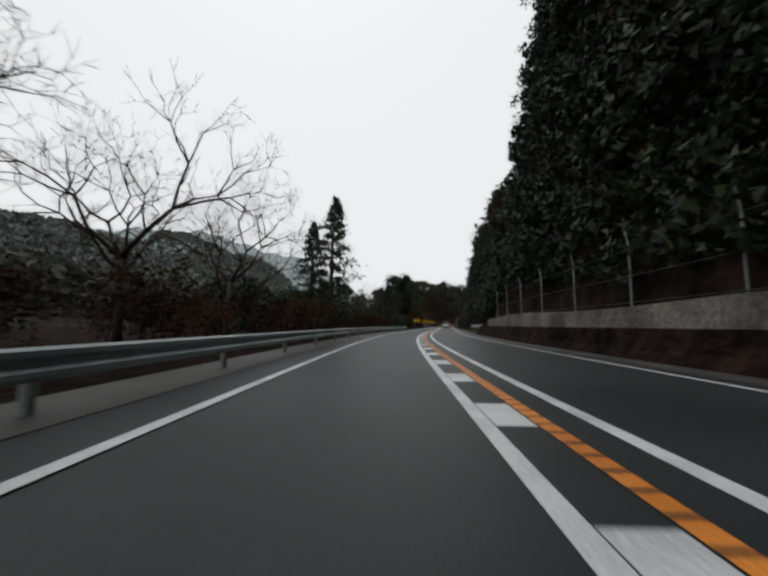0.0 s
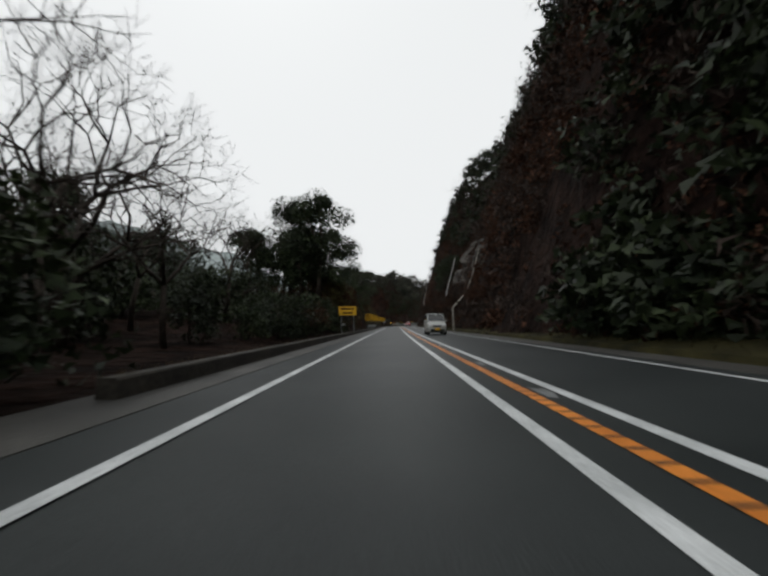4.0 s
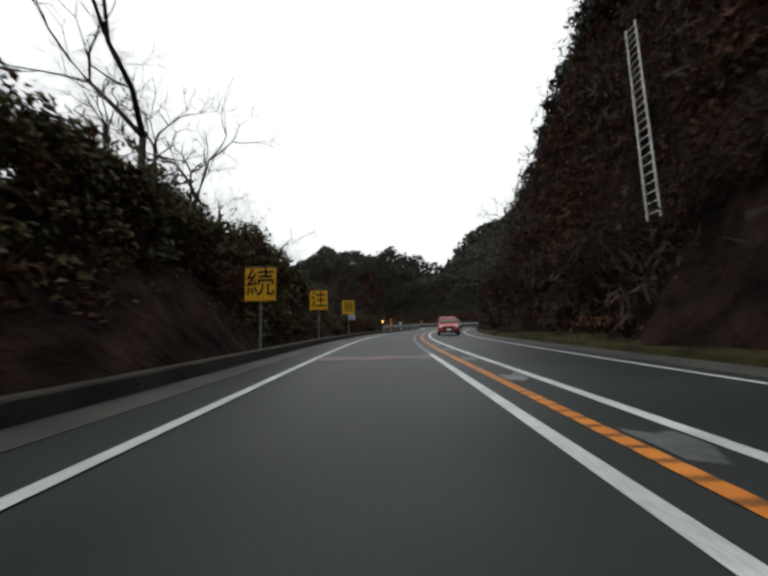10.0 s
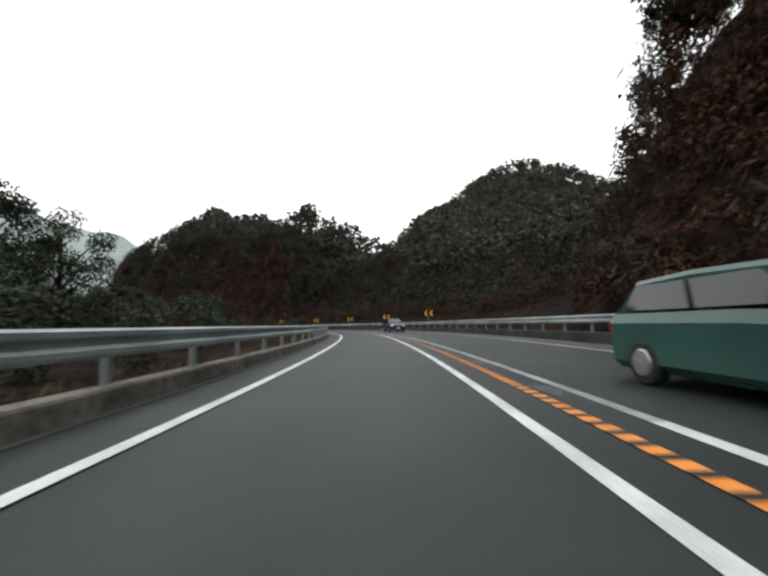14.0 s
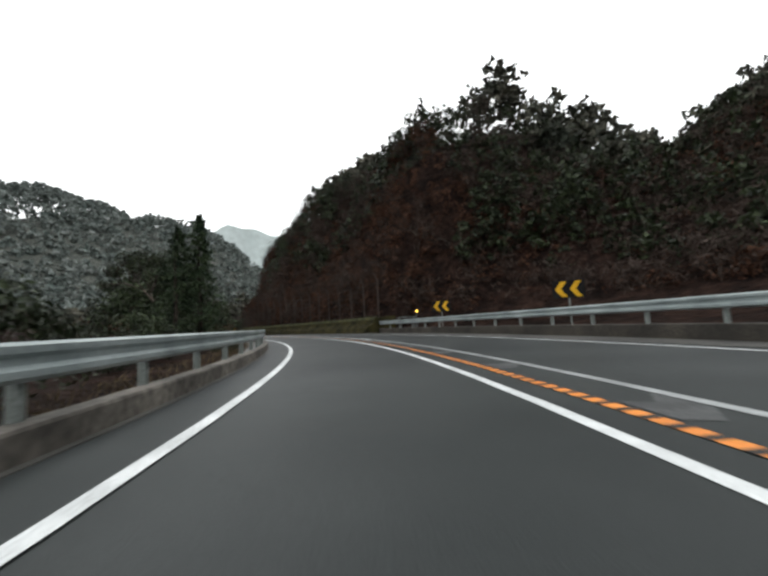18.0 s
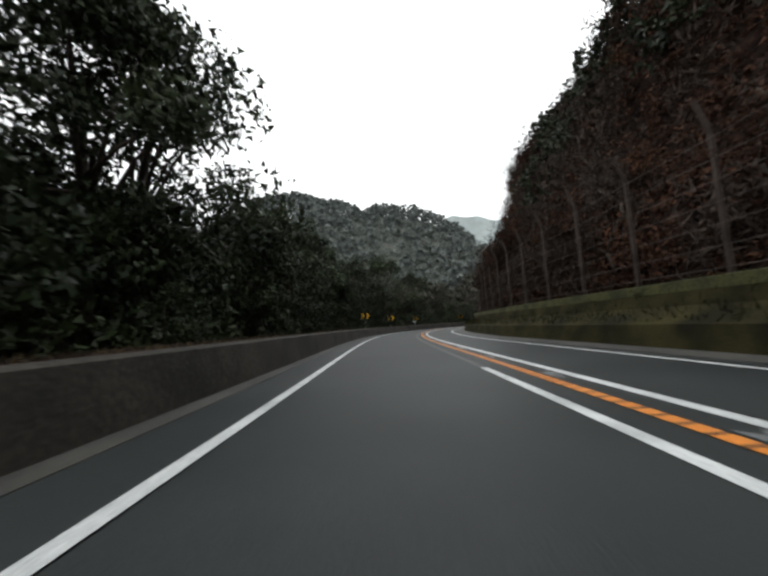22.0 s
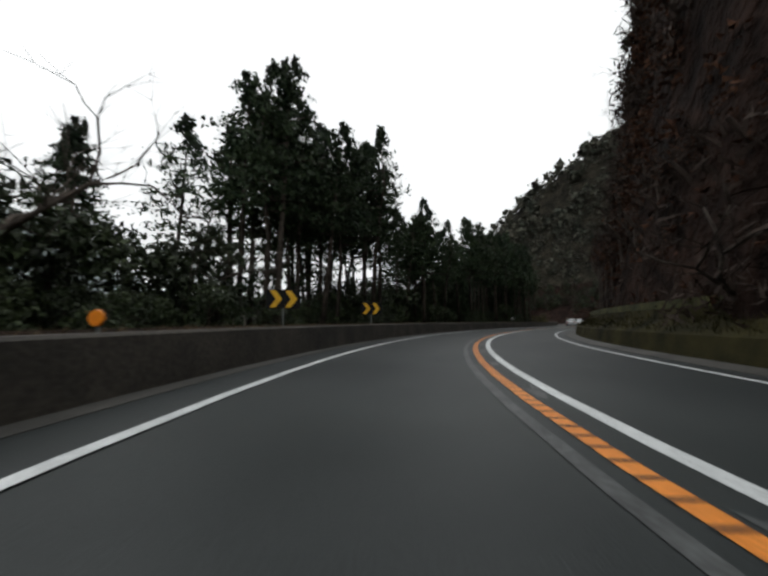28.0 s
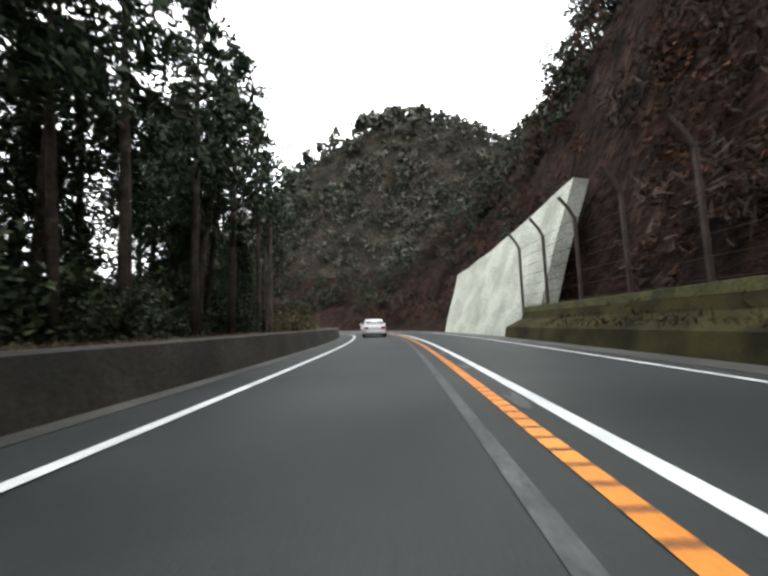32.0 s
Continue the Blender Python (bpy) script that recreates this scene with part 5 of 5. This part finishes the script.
def car(name, label, s, u, away, colour, length, width, tall, nose, cabin, lit=False, boxy=0.0):
    """A car on its wheels. away: it shows its tail to one who drives along. cabin: where the glasshouse begins and ends, low and high,
    measured from the nose; nose: height of the bonnet."""
    ob = thing(name, label, "car", pose(*at(s, u), 0, 0, facing(s) + (0 if away else 180)), "vehicles on the road")
    L, w = length, width / 2

    def ring(y, low, belt, wide):
        return [(-wide * 0.86, y, low), (-wide, y, low + 0.12), (-wide, y, belt - 0.16), (-wide * 0.93, y, belt - 0.02), (-wide * 0.6, y, belt + 0.015), (0, y, belt + 0.03),
                (wide * 0.6, y, belt + 0.015), (wide * 0.93, y, belt - 0.02), (wide, y, belt - 0.16), (wide, y, low + 0.12), (wide * 0.86, y, low), (0, y, low)]

    y0 = L / 2
    a, b, c, d = cabin
    belt = nose + 0.12
    body = [ring(y0, 0.34, nose - 0.22, w * 0.74), ring(y0 - 0.08, 0.22, nose - 0.1, w * 0.88), ring(y0 - 0.4, 0.19, nose - 0.02, w * 0.98), ring(y0 - a + 0.05, 0.18, nose + 0.08, w),
            ring(0, 0.18, belt, w), ring(y0 - d, 0.18, belt, w), ring(-y0 + 0.3, 0.2, belt - 0.03, w * 0.97), ring(-y0 + 0.07, 0.24, belt - 0.08, w * 0.9), ring(-y0, 0.36, belt - 0.2, w * 0.78)]
    v, f = loft(body)
    poly("body", v, f, colour, ob, smooth=False)
    z1, z2 = belt - 0.05, tall

    def hoop(y, z, wide):
        return [(-wide, y, z - 0.06), (-wide * 0.93, y, z), (0, y, z + 0.025), (wide * 0.93, y, z), (wide, y, z - 0.06), (wide, y, z1 - 0.1), (-wide, y, z1 - 0.1)]

    top = w * (0.76 + 0.12 * boxy)
    house = [hoop(y0 - a, z1 + 0.05, w * 0.9), hoop(y0 - b, z2 - 0.03, top), hoop((y0 - b + y0 - c) / 2, z2, top), hoop(y0 - c, z2 - 0.04, top), hoop(y0 - d, z1 + 0.06, w * 0.9)]
    v, f = loft(house)
    poly("roof", v, f, colour, ob)

    def pane(pts, label="window"):
        n = (Vector(pts[-2]) - Vector(pts[0])).cross(Vector(pts[-1]) - Vector(pts[0])).normalized()
        mid = sum((Vector(p) for p in pts), Vector()) / len(pts)
        if n.dot(mid - Vector((0, 0, (z1 + z2) / 2 - 0.2))) < 0:
            n = -n
        face = [Vector(p) + n * 0.03 for p in pts]
        base = [Vector(p) - n * 0.01 for p in pts]
        k = len(pts)
        poly(label, face + base, [tuple(range(k))] + [(i, k + i, k + (i + 1) % k, (i + 1) % k) for i in range(k)], GLASS, ob)

    pane([(-w * 0.82, y0 - a - 0.03, z1 + 0.08), (0, y0 - a - 0.03, z1 + 0.1), (w * 0.82, y0 - a - 0.03, z1 + 0.08), (top * 0.9, y0 - b + 0.03, z2 - 0.09), (0, y0 - b + 0.03, z2 - 0.06), (-top * 0.9, y0 - b + 0.03, z2 - 0.09)], "windscreen")
    pane([(-w * 0.82, y0 - d + 0.03, z1 + 0.08), (0, y0 - d + 0.03, z1 + 0.1), (w * 0.82, y0 - d + 0.03, z1 + 0.08), (top * 0.9, y0 - c - 0.03, z2 - 0.1), (0, y0 - c - 0.03, z2 - 0.07), (-top * 0.9, y0 - c - 0.03, z2 - 0.1)], "rear_window")
    for q in (-1, 1):
        m = (a + d) / 2
        for ya, yb, yc, yd in ((a + 0.28, b + 0.06, (b + c) / 2 - 0.04, m - 0.04), (m + 0.04, (b + c) / 2 + 0.04, c - 0.06, d - 0.25)):
            pane([(q * w * 0.915, y0 - ya, z1 + 0.06), (q * top * 1.0, y0 - yb, z2 - 0.12), (q * top * 1.0, y0 - yc, z2 - 0.12), (q * w * 0.915, y0 - yd, z1 + 0.06)], "side_window")
        for y in (y0 - L * 0.19, -y0 + L * 0.19):
            wheel = new("wheel")
            wheel.parent = ob
            bm = bmesh.new()
            bmesh.ops.create_cone(bm, cap_ends=True, segments=20, radius1=0.305, radius2=0.305, depth=0.2)
            bmesh.ops.bevel(bm, geom=bm.edges[:], offset=0.03, segments=1, affect="EDGES")
            bmesh.ops.transform(bm, matrix=pose(q * (w - 0.085), y, 0.305, 0, 90, 0), verts=bm.verts)
            part("tyre", bm, TYRE, wheel)
            bm = bmesh.new()
            bmesh.ops.create_cone(bm, cap_ends=True, segments=16, radius1=0.2, radius2=0.17, depth=0.03)
            bmesh.ops.transform(bm, matrix=pose(q * (w + 0.018), y, 0.305, 0, 90 * q, 0), verts=bm.verts)
            part("rim", bm, RIM, wheel)
        part("head_lamp", box(bmesh.new(), min(q * w * 0.5, q * w * 0.88), max(q * w * 0.5, q * w * 0.88), y0 - 0.12, y0 - 0.02, nose - 0.28, nose - 0.12, 0.02), HEADLIT if lit else HEAD, ob)
        part("tail_lamp", box(bmesh.new(), min(q * w * 0.52, q * w * 0.9), max(q * w * 0.52, q * w * 0.9), -y0 - 0.005, -y0 + 0.1, belt - 0.32, belt - 0.14, 0.02), TAIL, ob)
        part("mirror", box(bmesh.new(), min(q * (w - 0.02), q * (w + 0.17)), max(q * (w - 0.02), q * (w + 0.17)), y0 - a - 0.45, y0 - a - 0.33, belt, belt + 0.13, 0.03), colour, ob)
    part("front_bumper", box(bmesh.new(), -w * 0.72, w * 0.72, y0 - 0.03, y0 + 0.06, 0.26, 0.46, 0.03), TRIM if boxy else colour, ob)
    part("rear_bumper", box(bmesh.new(), -w * 0.8, w * 0.8, -y0 - 0.07, -y0 + 0.03, 0.3, 0.52, 0.03), colour, ob)
    part("grille", box(bmesh.new(), -w * 0.42, w * 0.42, y0 - 0.01, y0 + 0.02, nose - 0.3, nose - 0.18, 0.01), TRIM, ob)
    for y in (y0 + 0.065, -y0 - 0.075):
        part("number_plate", box(bmesh.new(), -0.165, 0.165, y - 0.006, y + 0.006, 0.38, 0.545), YELLOW if boxy == 1.0 else SIGNWHITE, ob)
    return ob


def paintwork(name, dark, light):
    return mat(name, dark, light, 0.25, 1.0, 20, 0.0, spec=0.6, fine_mix=0.1)


HEADLIT = glow("head_lamp_lit", (1.0, 0.97, 0.9), 4.0)
CARWHITE = paintwork("car_paint_white", (0.50, 0.52, 0.53), (0.62, 0.64, 0.65))
SILVER = paintwork("car_paint_silver", (0.34, 0.35, 0.33), (0.44, 0.45, 0.43))
GREEN = paintwork("car_paint_green", (0.018, 0.06, 0.05), (0.03, 0.09, 0.075))
NAVY = paintwork("car_paint_navy", (0.012, 0.016, 0.04), (0.02, 0.026, 0.06))
CARRED = paintwork("car_paint_red", (0.30, 0.02, 0.02), (0.42, 0.03, 0.03))
car("sedan", "white saloon car seen from behind on the wet road", station(32) + 29, -0.1, True, CARWHITE, 4.6, 1.74, 1.36, 0.80, (1.35, 2.05, 3.3, 3.95))


def other(s):
    return (float(line_u(LINE_R, s)) + edge_r(s)) / 2


s = station(5.5) + 7.2
car("small_van", "silver high-roofed small car coming the other way", s, 3.7, False, SILVER, 3.4, 1.48, 1.68, 0.92, (0.7, 1.25, 3.2, 3.35), boxy=1.0)
s = station(11.5) + 7.2
car("hatchback", "red hatchback coming the other way", s, other(s), False, CARRED, 4.0, 1.68, 1.5, 0.86, (1.05, 1.8, 3.4, 3.85), boxy=0.5)
s = station(13.0) + 20.3
car("estate_car", "dark green estate car coming the other way", s, other(s), False, GREEN, 4.5, 1.70, 1.48, 0.88, (1.3, 2.0, 3.9, 4.3), boxy=0.5)
s = station(16.0) + 8.35
car("hatchback", "dark blue hatchback coming the other way", s, 5.05, False, NAVY, 3.8, 1.70, 1.53, 0.93, (0.85, 1.65, 3.1, 3.62))
s = station(32) + 50
car("sedan", "white car with lit headlamps in the bend", s, other(s), False, CARWHITE, 4.5, 1.70, 1.42, 0.82, (1.3, 2.0, 3.2, 3.9), True)

# ---- grass and litter along the verges ----
def tufts(name, t0, t1, off0, off1, count, tall, material, label, zbase):
    s = rng.uniform(station(t0), station(t1), count)
    u = np.array([edge_r(q) for q in s]) + rng.uniform(off0, off1, count) if off0 > 0 else rng.uniform(off0, off1, count)
    z = zbase(s, u)
    c = places(s, u, z)
    k = tall * rng.uniform(0.5, 1.3, count)
    c[:, 2] += k * 0.6
    ob = linked(name, leaf_mesh(name, leaves(rng, c, k, 0.12, -2.0)), material)
    return tagged(ob, label, "grass", kind="stuff")


def verge_z(s, u):
    e = u - np.array([edge_r(q) for q in s])
    return np.interp(e, [1.3, 1.45, 2.6, 4.2], [0.0, 0.18, 0.42, 0.5])


def bank_z(s, u):
    e = u - np.array([edge_r(q) for q in s])
    return np.interp(e, [1.2, 1.35, 2.2, 2.35, 4.6], [0.0, 0.55, 0.95, 1.45, 1.6])


tufts("verge_grass", 1.2, 14.4, 1.5, 4.2, 9000, 0.12, GRASS, "short wet winter grass on the verge", verge_z)
tufts("bank_grass", 20.3, 33.0, 1.4, 3.4, 26000, 0.13, GRASS, "rough winter grass on the bank", bank_z)
tufts("ledge_litter", 20.6, 33.0, -5.6, -3.4, 15000, 0.085, STRAW, "dead straw and leaves on the earth ledge", lambda s, u: 0.7 + 0 * s)
tufts("edge_straw", 4.4, 20.4, -5.0, -3.55, 15000, 0.11, STRAW, "dead straw and weeds behind the kerb", lambda s, u: 0.0 * s)
